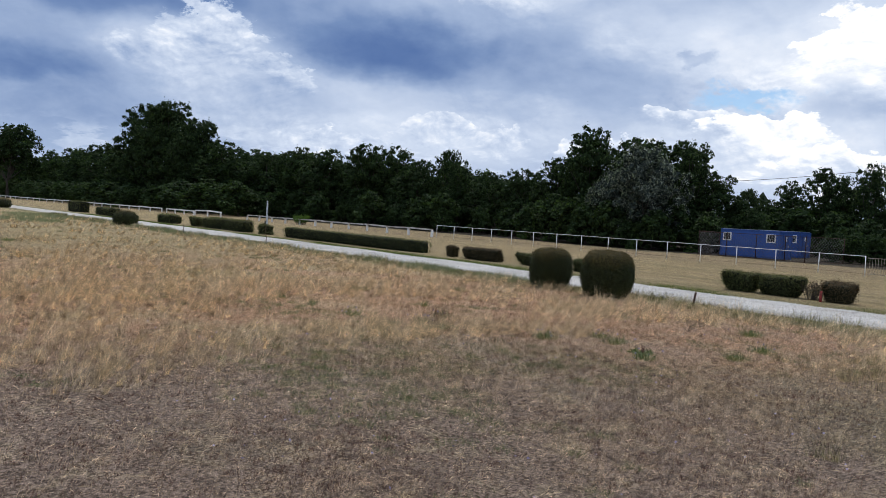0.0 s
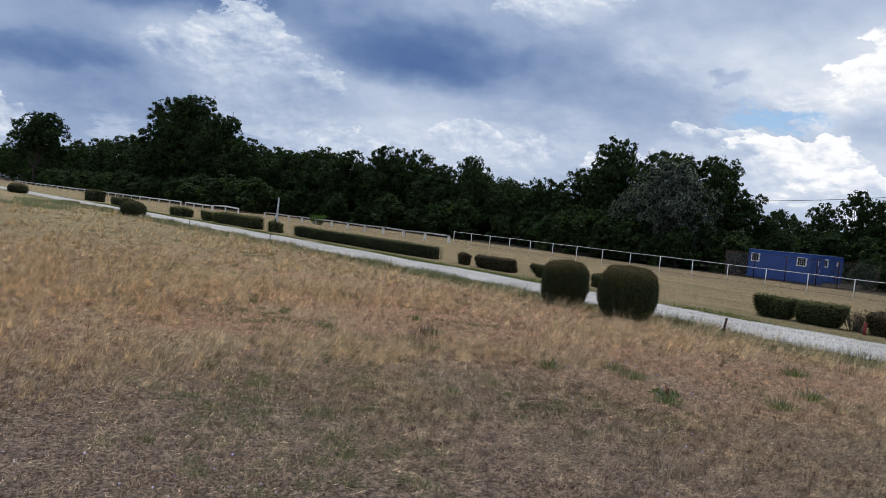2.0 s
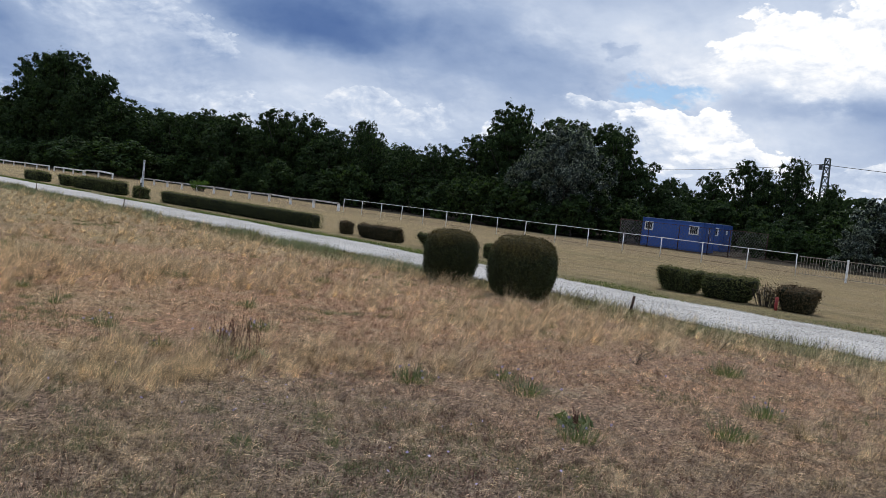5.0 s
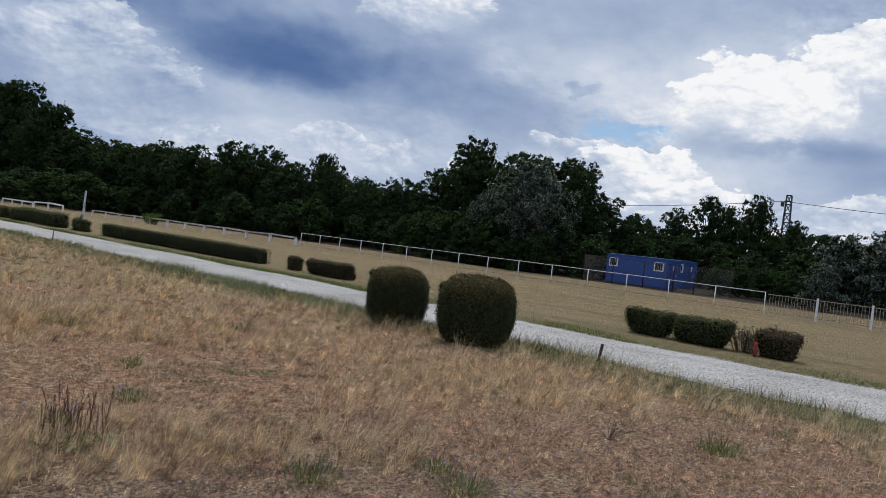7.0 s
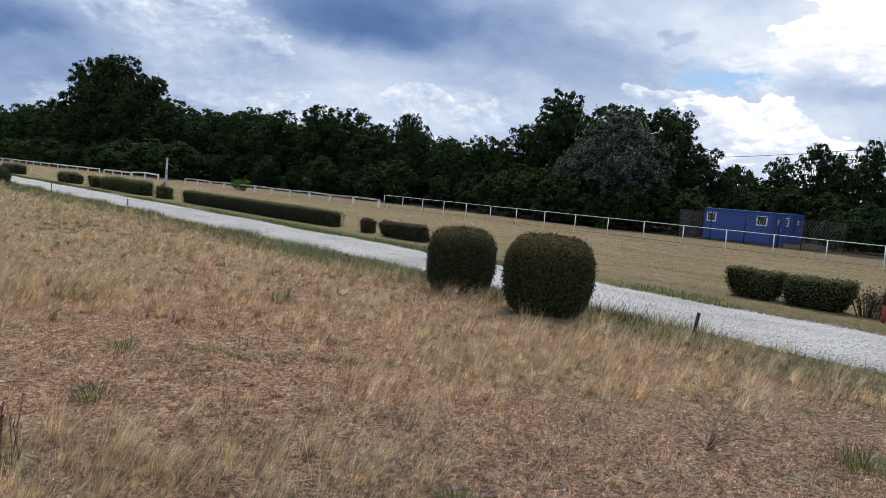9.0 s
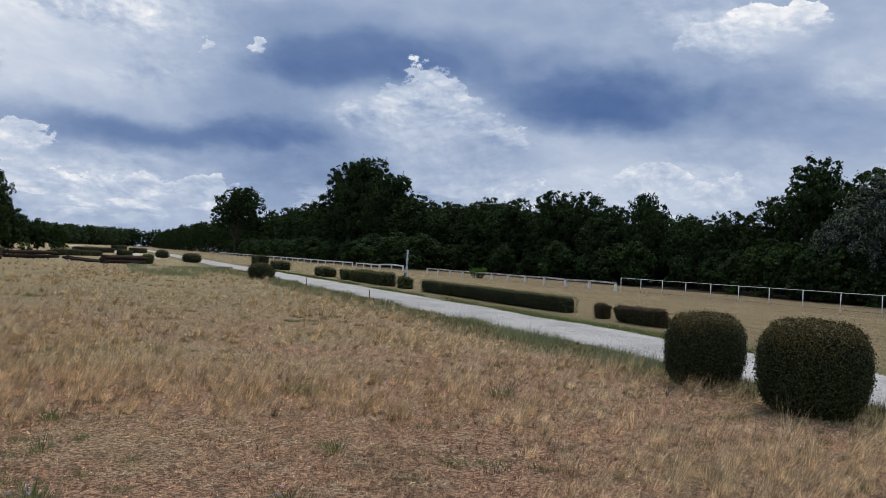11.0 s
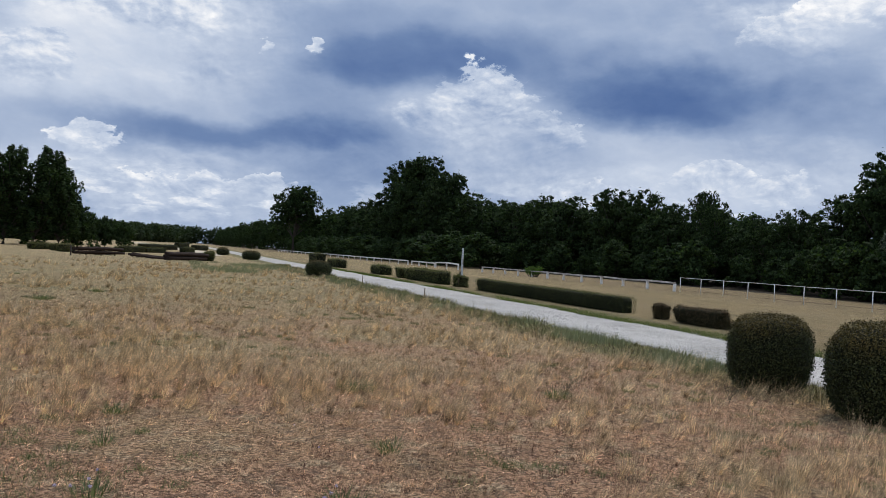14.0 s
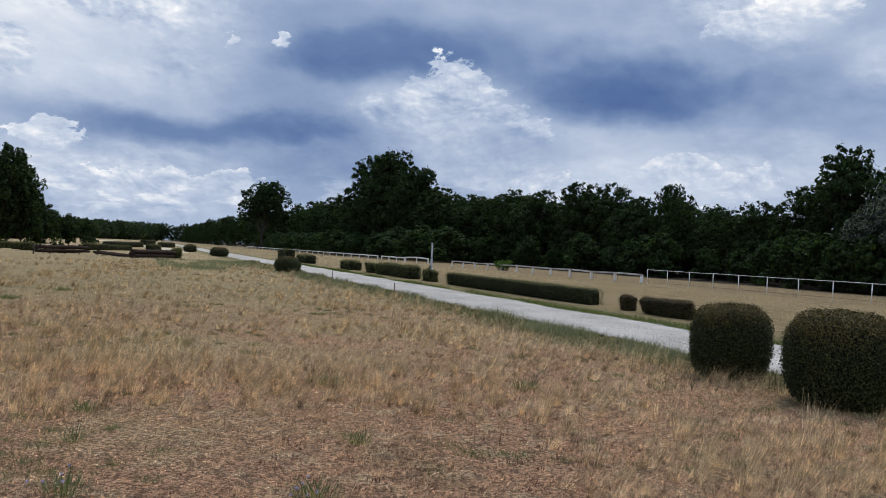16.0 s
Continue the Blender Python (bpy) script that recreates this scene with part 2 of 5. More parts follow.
def field_patches(nt, vec):
    """The dry grass's colours over the plan: straw, reddish and grey brown patches, green verges beside the road."""
    sep = nt.nodes.new("ShaderNodeSeparateXYZ")
    nt.links.new(vec, sep.inputs[0])
    n, u = sep.outputs[0], sep.outputs[1]
    a = noise_of(nt, 0.16, 5, 0.6, vec, 0.6)
    c = noise_of(nt, 0.55, 5, 0.65, vec)
    d = noise_of(nt, 2.3, 4, 0.7, vec)
    col = ramp_of(nt, a, (0.38, STRAW), (0.46, RUSSET), (0.54, RUSSET), (0.63, STRAW))
    # a broad reddish belt beside the clipped bushes
    belt = calc(nt, "MULTIPLY", step_of(nt, calc(nt, "ADD", n, calc(nt, "MULTIPLY", c, 3.0)), 9.0, 12.0), calc(nt, "SUBTRACT", 1.0, step_of(nt, calc(nt, "ADD", u, calc(nt, "MULTIPLY", a, 8.0)), 20.0, 27.0)))
    col = mixed(nt, calc(nt, "MULTIPLY", belt, 0.65), col, RUSSET)
    # the ground away from the road is trodden and greyer
    away = calc(nt, "ADD", n, calc(nt, "MULTIPLY", c, 4.0))
    near = calc(nt, "SUBTRACT", 1.0, step_of(nt, calc(nt, "ADD", u, calc(nt, "MULTIPLY", c, 6.0)), 10.0, 16.0))
    col = mixed(nt, calc(nt, "MULTIPLY", near, calc(nt, "SUBTRACT", 1.0, step_of(nt, away, 8.5, 14.5))), col, GREYBROWN)
    col = mixed(nt, calc(nt, "MULTIPLY", step_of(nt, c, 0.53, 0.66), 0.35), col, OLIVE)
    e = noise_of(nt, 1.3, 5, 0.7, vec)
    col = mixed(nt, calc(nt, "MULTIPLY", step_of(nt, e, 0.54, 0.66), 0.5), col, EARTH)
    col = mixed(nt, calc(nt, "MULTIPLY", step_of(nt, d, 0.50, 0.66), 0.6), col, PALE)
    # bleached, greener towards the far end of the field
    off = calc(nt, "MULTIPLY", step_of(nt, calc(nt, "ADD", u, calc(nt, "MULTIPLY", a, 14.0)), 22.0, 44.0), 0.8)
    col = mixed(nt, off, col, mixed(nt, step_of(nt, c, 0.42, 0.6), FARSTRAW, FAROLIVE))
    # a weedy, greener stretch
    weedy = calc(nt, "MULTIPLY", step_of(nt, calc(nt, "ADD", n, calc(nt, "MULTIPLY", c, 4.0)), 8.6, 11.0), calc(nt, "SUBTRACT", 1.0, step_of(nt, calc(nt, "ADD", u, calc(nt, "MULTIPLY", c, 6.0)), 5.0, 9.8)))
    col = mixed(nt, calc(nt, "MULTIPLY", weedy, 0.92), col, OLIVE)
    # mown track beyond the road
    beyond = step_of(nt, n, 22.0, 24.0)
    drawn = nt.nodes.new("ShaderNodeVectorMath")
    drawn.operation = "MULTIPLY"
    nt.links.new(vec, drawn.inputs[0])
    drawn.inputs[1].default_value = (1.0, 0.13, 1.0)
    lanes = noise_of(nt, 0.75, 6, 0.68, drawn.outputs[0])
    track = ramp_of(nt, lanes, (0.41, TRACK2), (0.50, TRACK), (0.59, SAND2))
    dirt = calc(nt, "MULTIPLY", step_of(nt, lanes, 0.52, 0.62), step_of(nt, n, 44.0, 49.0))
    track = mixed(nt, calc(nt, "MULTIPLY", dirt, 0.7), track, EARTH)
    sand = calc(nt, "MULTIPLY", step_of(nt, calc(nt, "ADD", n, calc(nt, "MULTIPLY", d, 4.0)), 43.0, 48.0), 0.35)
    track = mixed(nt, sand, track, SAND)
    # the wood's floor: the trees' shade put into a dark litter colour
    track = mixed(nt, step_of(nt, calc(nt, "ADD", n, calc(nt, "MULTIPLY", calc(nt, "SUBTRACT", c, 0.5), 5.0)), 56.5, 58.5), track, (0.055, 0.045, 0.03))
    col = mixed(nt, beyond, col, track)
    w = calc(nt, "ADD", n, calc(nt, "MULTIPLY", calc(nt, "SUBTRACT", c, 0.5), 3.0))
    near = calc(nt, "MULTIPLY", step_of(nt, w, 15.6, 17.2), calc(nt, "SUBTRACT", 1.0, step_of(nt, w, 18.2, 18.9)))
    far = calc(nt, "MULTIPLY", step_of(nt, w, 21.0, 21.6), calc(nt, "SUBTRACT", 1.0, step_of(nt, w, 22.6, 24.6)))
    green = calc(nt, "MULTIPLY", calc(nt, "MAXIMUM", near, far), 0.8)
    return mixed(nt, green, col, VERGE), d


STRAW, RUSSET, GREYBROWN = (0.525, 0.385, 0.21), (0.525, 0.315, 0.188), (0.325, 0.238, 0.178)
OLIVE, PALE, TRACK, TRACK2 = (0.18, 0.175, 0.09), (0.64, 0.51, 0.32), (0.39, 0.295, 0.15), (0.28, 0.225, 0.115)
FARSTRAW, FAROLIVE = (0.46, 0.365, 0.195), (0.34, 0.295, 0.155)
SAND2 = (0.38, 0.30, 0.17)
SAND, VERGE, EARTH = (0.27, 0.20, 0.125), (0.20, 0.195, 0.085), (0.22, 0.15, 0.105)


def plan_vector(nt):
    """World place turned into the plan's axes (across and along the road)."""
    geo = nt.nodes.new("ShaderNodeNewGeometry")
    rot = nt.nodes.new("ShaderNodeVectorRotate")
    rot.rotation_type = "Z_AXIS"
    rot.inputs["Angle"].default_value = -radians(39)
    nt.links.new(geo.outputs["Position"], rot.inputs["Vector"])
    return rot.outputs[0]


def ground_material():
    mat, nt, b = material("dry_ground", 0.95, 0, 0.1)
    vec = plan_vector(nt)
    col, d = field_patches(nt, vec)
    # bare soil shows between the blades on the near field
    sepn = nt.nodes.new("ShaderNodeSeparateXYZ")
    nt.links.new(vec, sepn.inputs[0])
    bare = calc(nt, "MULTIPLY", calc(nt, "SUBTRACT", 1.0, step_of(nt, sepn.outputs[0], 15.0, 17.0)), calc(nt, "SUBTRACT", 1.0, step_of(nt, sepn.outputs[1], 8.0, 12.0)))
    col = mixed(nt, calc(nt, "MULTIPLY", bare, 0.4), col, (0.265, 0.205, 0.165))
    f1 = noise_of(nt, 28, 5, 0.7, vec)
    f2 = noise_of(nt, 90, 3, 0.7, vec)
    col = mixed(nt, 0.75, col, ramp_of(nt, f1, (0.44, (0.11, 0.09, 0.075)), (0.55, (1.15, 1.15, 1.15))), "MULTIPLY")
    col = mixed(nt, 0.6, col, ramp_of(nt, f2, (0.44, (0.24, 0.21, 0.19)), (0.56, (1.5, 1.46, 1.4))), "MULTIPLY")
    col = mixed(nt, calc(nt, "MULTIPLY", step_of(nt, noise_of(nt, 5.5, 4, 0.7, vec), 0.52, 0.66), 0.55), col, (0.10, 0.075, 0.055))
    nt.links.new(col, b.inputs["Base Color"])
    bumped(nt, b, calc(nt, "ADD", f1, calc(nt, "MULTIPLY", f2, 0.5)), 0.9, 0.06)
    return mat


def grass_material(name, tint, share=0.5, low=0.30, high=1.7):
    """Blades: the field's own colours, mixed blade by blade with a tint."""
    mat, nt, b = material(name, 0.75, 0, 0.2)
    col, _ = field_patches(nt, plan_vector(nt))
    r = island(nt)
    c = mixed(nt, share, col, tint)
    tuft = noise_of(nt, 7.0, 6, 0.75, plan_vector(nt))
    c = mixed(nt, 1.0, c, ramp_of(nt, tuft, (0.42, (0.24, 0.20, 0.18)), (0.5, (1.0, 0.98, 0.96)), (0.58, (1.75, 1.70, 1.6))), "MULTIPLY")
    c = mixed(nt, 1.0, c, ramp_of(nt, r, (0.0, (low, low * 0.9, low * 0.8)), (0.5, (0.92, 0.90, 0.87)), (1.0, (high, high * 0.97, high * 0.9))), "MULTIPLY")
    nt.links.new(c, b.inputs["Base Color"])
    return mat


def leaf_material(name, a, b2, c2, rough=0.7, spec=0.12, tips=None, glow=0.0):
    mat, nt, b = material(name, rough, 0, spec)
    r = island(nt)
    big = noise_of(nt, 0.35, 3)
    col = ramp_of(nt, r, (0.0, a), (0.55, b2), (1.0, c2))
    col = mixed(nt, 0.6, col, ramp_of(nt, big, (0.35, (0.6, 0.62, 0.6)), (0.65, (1.25, 1.2, 1.1))), "MULTIPLY")
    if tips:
        # leaves near the crown's top take tip_colour: sun-browned on box, paler olive on hedges
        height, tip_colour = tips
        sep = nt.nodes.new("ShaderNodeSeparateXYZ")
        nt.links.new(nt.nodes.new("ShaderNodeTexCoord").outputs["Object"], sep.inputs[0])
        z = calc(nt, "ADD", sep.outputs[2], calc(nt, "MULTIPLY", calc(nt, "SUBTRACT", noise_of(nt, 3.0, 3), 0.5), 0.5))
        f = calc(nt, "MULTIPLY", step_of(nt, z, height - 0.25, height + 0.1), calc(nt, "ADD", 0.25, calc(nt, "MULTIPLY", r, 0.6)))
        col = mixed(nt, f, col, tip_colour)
    nt.links.new(col, b.inputs["Base Color"])
    if glow:
        # thin leaves let some of the light through
        tr = nt.nodes.new("ShaderNodeBsdfTranslucent")
        nt.links.new(mixed(nt, 1.0, col, (1.3, 1.5, 0.7), "MULTIPLY"), tr.inputs[0])
        ms = nt.nodes.new("ShaderNodeMixShader")
        ms.inputs[0].default_value = glow
        nt.links.new(b.outputs[0], ms.inputs[1])
        nt.links.new(tr.outputs[0], ms.inputs[2])
        nt.links.new(ms.outputs[0], nt.nodes["Material Output"].inputs[0])
    return mat


def bark_material(name, a, b2):
    mat, nt, b = material(name, 0.9, 0, 0.15)
    f = noise_of(nt, 9, 6, 0.7, None, 1.0)
    nt.links.new(ramp_of(nt, f, (0.35, a), (0.65, b2)), b.inputs["Base Color"])
    bumped(nt, b, f, 0.8, 0.03)
    return mat


def gravel_material(loose=False):
    mat, nt, b = material("crushed_limestone_loose" if loose else "crushed_limestone", 0.9, 0, 0.2)
    vec = plan_vector(nt)
    big = noise_of(nt, 0.6, 5, 0.6, vec)
    col = ramp_of(nt, big, (0.3, (0.44, 0.41, 0.365)), (0.6, (0.60, 0.565, 0.515)))
    if loose:
        r = island(nt)
        col = mixed(nt, 1.0, col, ramp_of(nt, r, (0, (0.78, 0.77, 0.75)), (0.5, (1, 1, 1)), (1, (1.18, 1.18, 1.18))), "MULTIPLY")
    else:
        vor = nt.nodes.new("ShaderNodeTexVoronoi")
        vor.inputs["Scale"].default_value = 22
        nt.links.new(vec, vor.inputs["Vector"])
        col = mixed(nt, 0.8, col, ramp_of(nt, vor.outputs["Distance"], (0.0, (1.15, 1.15, 1.15)), (0.6, (0.55, 0.53, 0.5))), "MULTIPLY")
        bumped(nt, b, vor.outputs["Distance"], 0.7, 0.03)
    nt.links.new(col, b.inputs["Base Color"])
    return mat


M_GROUND = ground_material()
M_GRASS = grass_material("dry_grass", (0.47, 0.35, 0.22), 0.3, 0.16, 2.1)
M_TUFT = grass_material("straw_tuft", (0.74, 0.60, 0.375), 0.8)
M_STEM = grass_material("pale_stem", (0.76, 0.59, 0.37), 0.55, 0.55, 1.5)
M_GREYWEED = leaf_material("grey_weed_leaves", (0.13, 0.135, 0.08), (0.23, 0.235, 0.155), (0.36, 0.355, 0.26), 0.8, 0.1, glow=0.25)
M_LUSH = leaf_material("fresh_grass", (0.06, 0.085, 0.022), (0.11, 0.145, 0.04), (0.20, 0.22, 0.075), 0.75, 0.15, glow=0.25)
M_MOWN = grass_material("mown_grass", (0.40, 0.30, 0.16), 0.4, 0.55, 1.3)
M_VERGE = grass_material("verge_grass", (0.24, 0.255, 0.115), 0.55)
M_ROAD, M_STONES = gravel_material(), gravel_material(True)
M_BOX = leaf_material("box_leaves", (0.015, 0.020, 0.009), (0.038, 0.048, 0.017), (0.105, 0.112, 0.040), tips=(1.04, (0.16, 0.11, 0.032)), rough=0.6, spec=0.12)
# hedge tips: fresh olive leaves, with the light on the tops put into the colour
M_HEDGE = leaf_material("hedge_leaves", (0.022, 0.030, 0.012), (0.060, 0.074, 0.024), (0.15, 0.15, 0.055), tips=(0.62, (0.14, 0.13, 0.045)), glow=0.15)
# near-black core colour: the shade between a shrub's leaves, painted on a solid
M_CORE = leaf_material("shrub_inside_shade", (0.014, 0.015, 0.009), (0.016, 0.017, 0.010), (0.018, 0.019, 0.011), 0.95, 0.05)
M_LEAF = leaf_material("locust_leaves", (0.020, 0.037, 0.012), (0.036, 0.060, 0.019), (0.058, 0.089, 0.028), glow=0.35)
M_LEAF2 = leaf_material("oak_leaves", (0.019, 0.035, 0.013), (0.033, 0.057, 0.020), (0.055, 0.085, 0.029), glow=0.35)
M_SILVER = leaf_material("silver_leaves", (0.045, 0.058, 0.05), (0.14, 0.162, 0.147), (0.33, 0.355, 0.33), glow=0.35)
M_FRESH = leaf_material("fresh_leaves", (0.04, 0.08, 0.015), (0.08, 0.14, 0.03), (0.13, 0.19, 0.05), glow=0.35)
# darker copies of the leaf colours: shade inside the crowns, put into colour
M_HEART = leaf_material("shaded_inner_leaves", (0.016, 0.027, 0.010), (0.021, 0.035, 0.013), (0.027, 0.043, 0.016), 0.9, 0.05)
M_SILVERHEART = leaf_material("shaded_silver_leaves", (0.018, 0.026, 0.019), (0.035, 0.044, 0.036), (0.06, 0.072, 0.06), 0.9, 0.05)
M_BARK = bark_material("bark", (0.035, 0.028, 0.022), (0.10, 0.085, 0.07))
M_LOG = bark_material("weathered_logs", (0.012, 0.008, 0.007), (0.055, 0.036, 0.026))
M_WHITE = painted("white_paint", (0.84, 0.81, 0.75), (0.44, 0.40, 0.34), 0.5, 0, 5, 0.38)
M_STEEL = painted("galvanised_steel", (0.50, 0.51, 0.52), (0.26, 0.24, 0.22), 0.5, 0.5, 7, 0.45)
M_WIRE = painted("dark_wire", (0.10, 0.10, 0.10), (0.05, 0.045, 0.04), 0.6, 0.4)
M_BLUE = painted("blue_container_paint", (0.035, 0.10, 0.33), (0.025, 0.065, 0.20), 0.5, 0, 1.6, 0.42)
M_BLUE2 = painted("blue_corner_paint", (0.03, 0.085, 0.28), (0.02, 0.05, 0.15), 0.5, 0, 3)
M_RED = painted("faded_red_paint", (0.33, 0.04, 0.03), (0.16, 0.03, 0.025), 0.7)
M_RUST = painted("rusty_iron", (0.09, 0.045, 0.03), (0.045, 0.03, 0.025), 0.85, 0.3, 12)
M_BAR = painted("rusty_cream_paint", (0.46, 0.40, 0.30), (0.17, 0.12, 0.085), 0.7, 0, 9, 0.47)
M_BROWNLEAF = leaf_material("browned_leaves", (0.035, 0.032, 0.016), (0.075, 0.058, 0.026), (0.14, 0.10, 0.045), tips=(0.5, (0.12, 0.075, 0.035)))
M_PATH = painted("pale_sand", (0.55, 0.47, 0.34), (0.36, 0.29, 0.19), 0.95, 0, 0.35, 0.5)
M_WORN = painted("worn_white_paint", (0.60, 0.57, 0.51), (0.24, 0.20, 0.165), 0.7, 0, 2.2, 0.5)
M_GLASS, _nt, _b = material("window_glass", 0.08, 0, 0.5)
_b.inputs["Base Color"].default_value = (0.02, 0.022, 0.025, 1)
M_FAR = leaf_material("far_leaves", (0.02, 0.032, 0.018), (0.032, 0.048, 0.026), (0.05, 0.068, 0.036), glow=0.35)
M_GREENSTEEL = painted("green_steel", (0.025, 0.04, 0.03), (0.015, 0.022, 0.018), 0.6, 0.2)
M_MESH = painted("weathered_wire", (0.20, 0.185, 0.175), (0.10, 0.085, 0.075), 0.7, 0.3, 12)
M_FLAKED = painted("flaking_white_paint", (0.62, 0.62, 0.60), (0.07, 0.065, 0.06), 0.7, 0, 4.5, 0.47)
M_DOCK = leaf_material("dry_dock", (0.075, 0.034, 0.025), (0.135, 0.062, 0.045), (0.21, 0.11, 0.075), 0.8, 0.1)
M_FLOWER = leaf_material("chicory_flowers", (0.36, 0.30, 0.46), (0.45, 0.38, 0.54), (0.58, 0.52, 0.64), 0.7, 0.1)
M_WEED = leaf_material("weed_leaves", (0.08, 0.095, 0.045), (0.15, 0.165, 0.085), (0.27, 0.27, 0.17), 0.7, 0.15, glow=0.3)

# ---- plan: x is across the road (n), y along it (u) ----
PLAN = pose(0, 0, 0, 0, 0, 39)


def at(n, u, z=0.0, turn=0.0):
    return PLAN @ pose(n, u, z, 0, 0, turn)


def lie(n, u):
    """The ground's height: level up to the fence, a low bank behind it."""
    t = min(max((n - 47.0) / 11.0, 0.0), 1.0)
    rise = 0.12 * t * t * (3 - 2 * t)
    t2 = min(max((n - 58.0) / 14.0, 0.0), 1.0)
    return rise + 0.2 * t2 + 0.02 * math.sin(n * 0.9 + u * 0.33) * math.sin(u * 0.41 - n * 0.2) - 0.02


def mesh_np(name, verts, faces, smooth=False):
    """A mesh from arrays; every face has the same number of corners."""
    me = bpy.data.meshes.new(name)
    verts, faces = np.asarray(verts, np.float32), np.asarray(faces, np.int32)
    k = faces.shape[1]
    me.vertices.add(len(verts))
    me.vertices.foreach_set("co", verts.ravel())
    me.loops.add(faces.size)
    me.loops.foreach_set("vertex_index", faces.ravel())
    me.polygons.add(len(faces))
    me.polygons.foreach_set("loop_start", np.arange(0, faces.size, k, dtype=np.int32))
    me.polygons.foreach_set("loop_total", np.full(len(faces), k, np.int32))
    if smooth:
        me.polygons.foreach_set("use_smooth", np.ones(len(faces), bool))
    me.update(calc_edges=True)
    return me


def part(name, bm, mat, parent=None, label="", m=None):
    """Links a bmesh or a mesh as one object, under a thing or a part."""
    if isinstance(bm, bmesh.types.BMesh):
        me = bpy.data.meshes.new(name)
        bm.to_mesh(me)
        bm.free()
    else:
        me = bm
    if mat and not me.materials:
        me.materials.append(mat)
    ob = new(name, me)
    if parent is not None:
        ob.parent = parent
    if m is not None:
        ob.matrix_basis = m
    return tagged(ob, label) if label else ob


def thing(name, m, label, category, group="", kind=""):
    ob = new(name)
    ob.empty_display_size = 0.2
    ob.matrix_basis = m
    return tagged(ob, label, category, group, kind)


def box(bm, x0, x1, y0, y1, z0, z1, bevel=0.0):
    r = bmesh.ops.create_cube(bm, size=1.0)
    for v in r["verts"]:
        v.co = Vector(((x0 + x1) / 2 + v.co.x * (x1 - x0), (y0 + y1) / 2 + v.co.y * (y1 - y0), (z0 + z1) / 2 + v.co.z * (z1 - z0)))
    if bevel:
        es = list({e for v in r["verts"] for e in v.link_edges})
        bmesh.ops.bevel(bm, geom=es, offset=bevel, segments=2, affect="EDGES", profile=0.6)
    return bm


def tube(bm, a, b, ra, rb=None, sides=8, caps=True):
    """A tapered round bar from a to b."""
    rb = ra if rb is None else rb
    a, b = Vector(a), Vector(b)
    q = (b - a).to_track_quat("Z", "Y")
    rings = []
    for p, r in ((a, ra), (b, rb)):
        rings.append([bm.verts.new(p + q @ Vector((math.cos(t) * r, math.sin(t) * r, 0)))
                      for t in (2 * math.pi * k / sides for k in range(sides))])
    for k in range(sides):
        f = bm.faces.new((rings[0][k], rings[0][(k + 1) % sides], rings[1][(k + 1) % sides], rings[1][k]))
        f.smooth = True
    if caps:
        bm.faces.new(rings[0][::-1])
        bm.faces.new(rings[1])
    return bm


def chain(bm, pts, radii, sides=8, caps=True):
    """One bent, tapered bar through all the places."""
    rings = []
    for i, (p, r) in enumerate(zip(pts, radii)):
        d = Vector(pts[min(i + 1, len(pts) - 1)]) - Vector(pts[max(i - 1, 0)])
        q = d.to_track_quat("Z", "Y")
        rings.append([bm.verts.new(Vector(p) + q @ Vector((math.cos(t) * r, math.sin(t) * r, 0)))
                      for t in (2 * math.pi * k / sides for k in range(sides))])
    for a, b in zip(rings, rings[1:]):
        for k in range(sides):
            bm.faces.new((a[k], a[(k + 1) % sides], b[(k + 1) % sides], b[k])).smooth = True
    if caps:
        bm.faces.new(rings[0][::-1])
        bm.faces.new(rings[-1])
    return bm


def leaves_np(rng, centres, outward, length, width, spread=0.9):
    """Leaf quads, bent off the outward direction at random: arrays of corners and faces."""
    k = len(centres)
    nrm = outward + rng.normal(0, spread, (k, 3))
    nrm /= np.linalg.norm(nrm, axis=1, keepdims=True) + 1e-9
    t = np.cross(nrm, rng.normal(0, 1, (k, 3)))
    t /= np.linalg.norm(t, axis=1, keepdims=True) + 1e-9
    s = np.cross(nrm, t)
    ln = (length * rng.uniform(0.6, 1.3, k))[:, None] / 2
    wd = (width * rng.uniform(0.6, 1.3, k))[:, None] / 2
    v = np.stack([centres - t * ln, centres + s * wd, centres + t * ln, centres - s * wd], 1).reshape(-1, 3)
    return v, np.arange(4 * k).reshape(-1, 4)


# ---- ground ----


def build_ground():
    ns = np.r_[-4000, -1500, -600, -250, -100, -50, np.arange(-30, 80, 1.0), 100, 160, 300, 700, 1600, 4000]
    us = np.r_[-4000, -1500, -600, -250, -100, -50, np.arange(-30, 130, 1.25), 150, 190, 260, 400, 700, 1600, 4000]
    v = [(n, u, lie(n, u)) for n in ns for u in us]
    w = len(us)
    f = [(i * w + j, (i + 1) * w + j, (i + 1) * w + j + 1, i * w + j + 1) for i in range(len(ns) - 1) for j in range(w - 1)]
    ob = part("ground", mesh_np("ground", v, f, True), M_GROUND, None, "", PLAN.copy())
    tagged(ob, "flat field of dry straw coloured grass with bare patches", "ground", kind="structure")


def road_edge(u, side):
    wob = 0.20 * noise.noise((u * 0.25, side * 7.0, 0)) + 0.17 * noise.noise((u * 0.9, side * 3.0, 4))
    return (18.15 + wob) if side < 0 else (21.75 + wob)


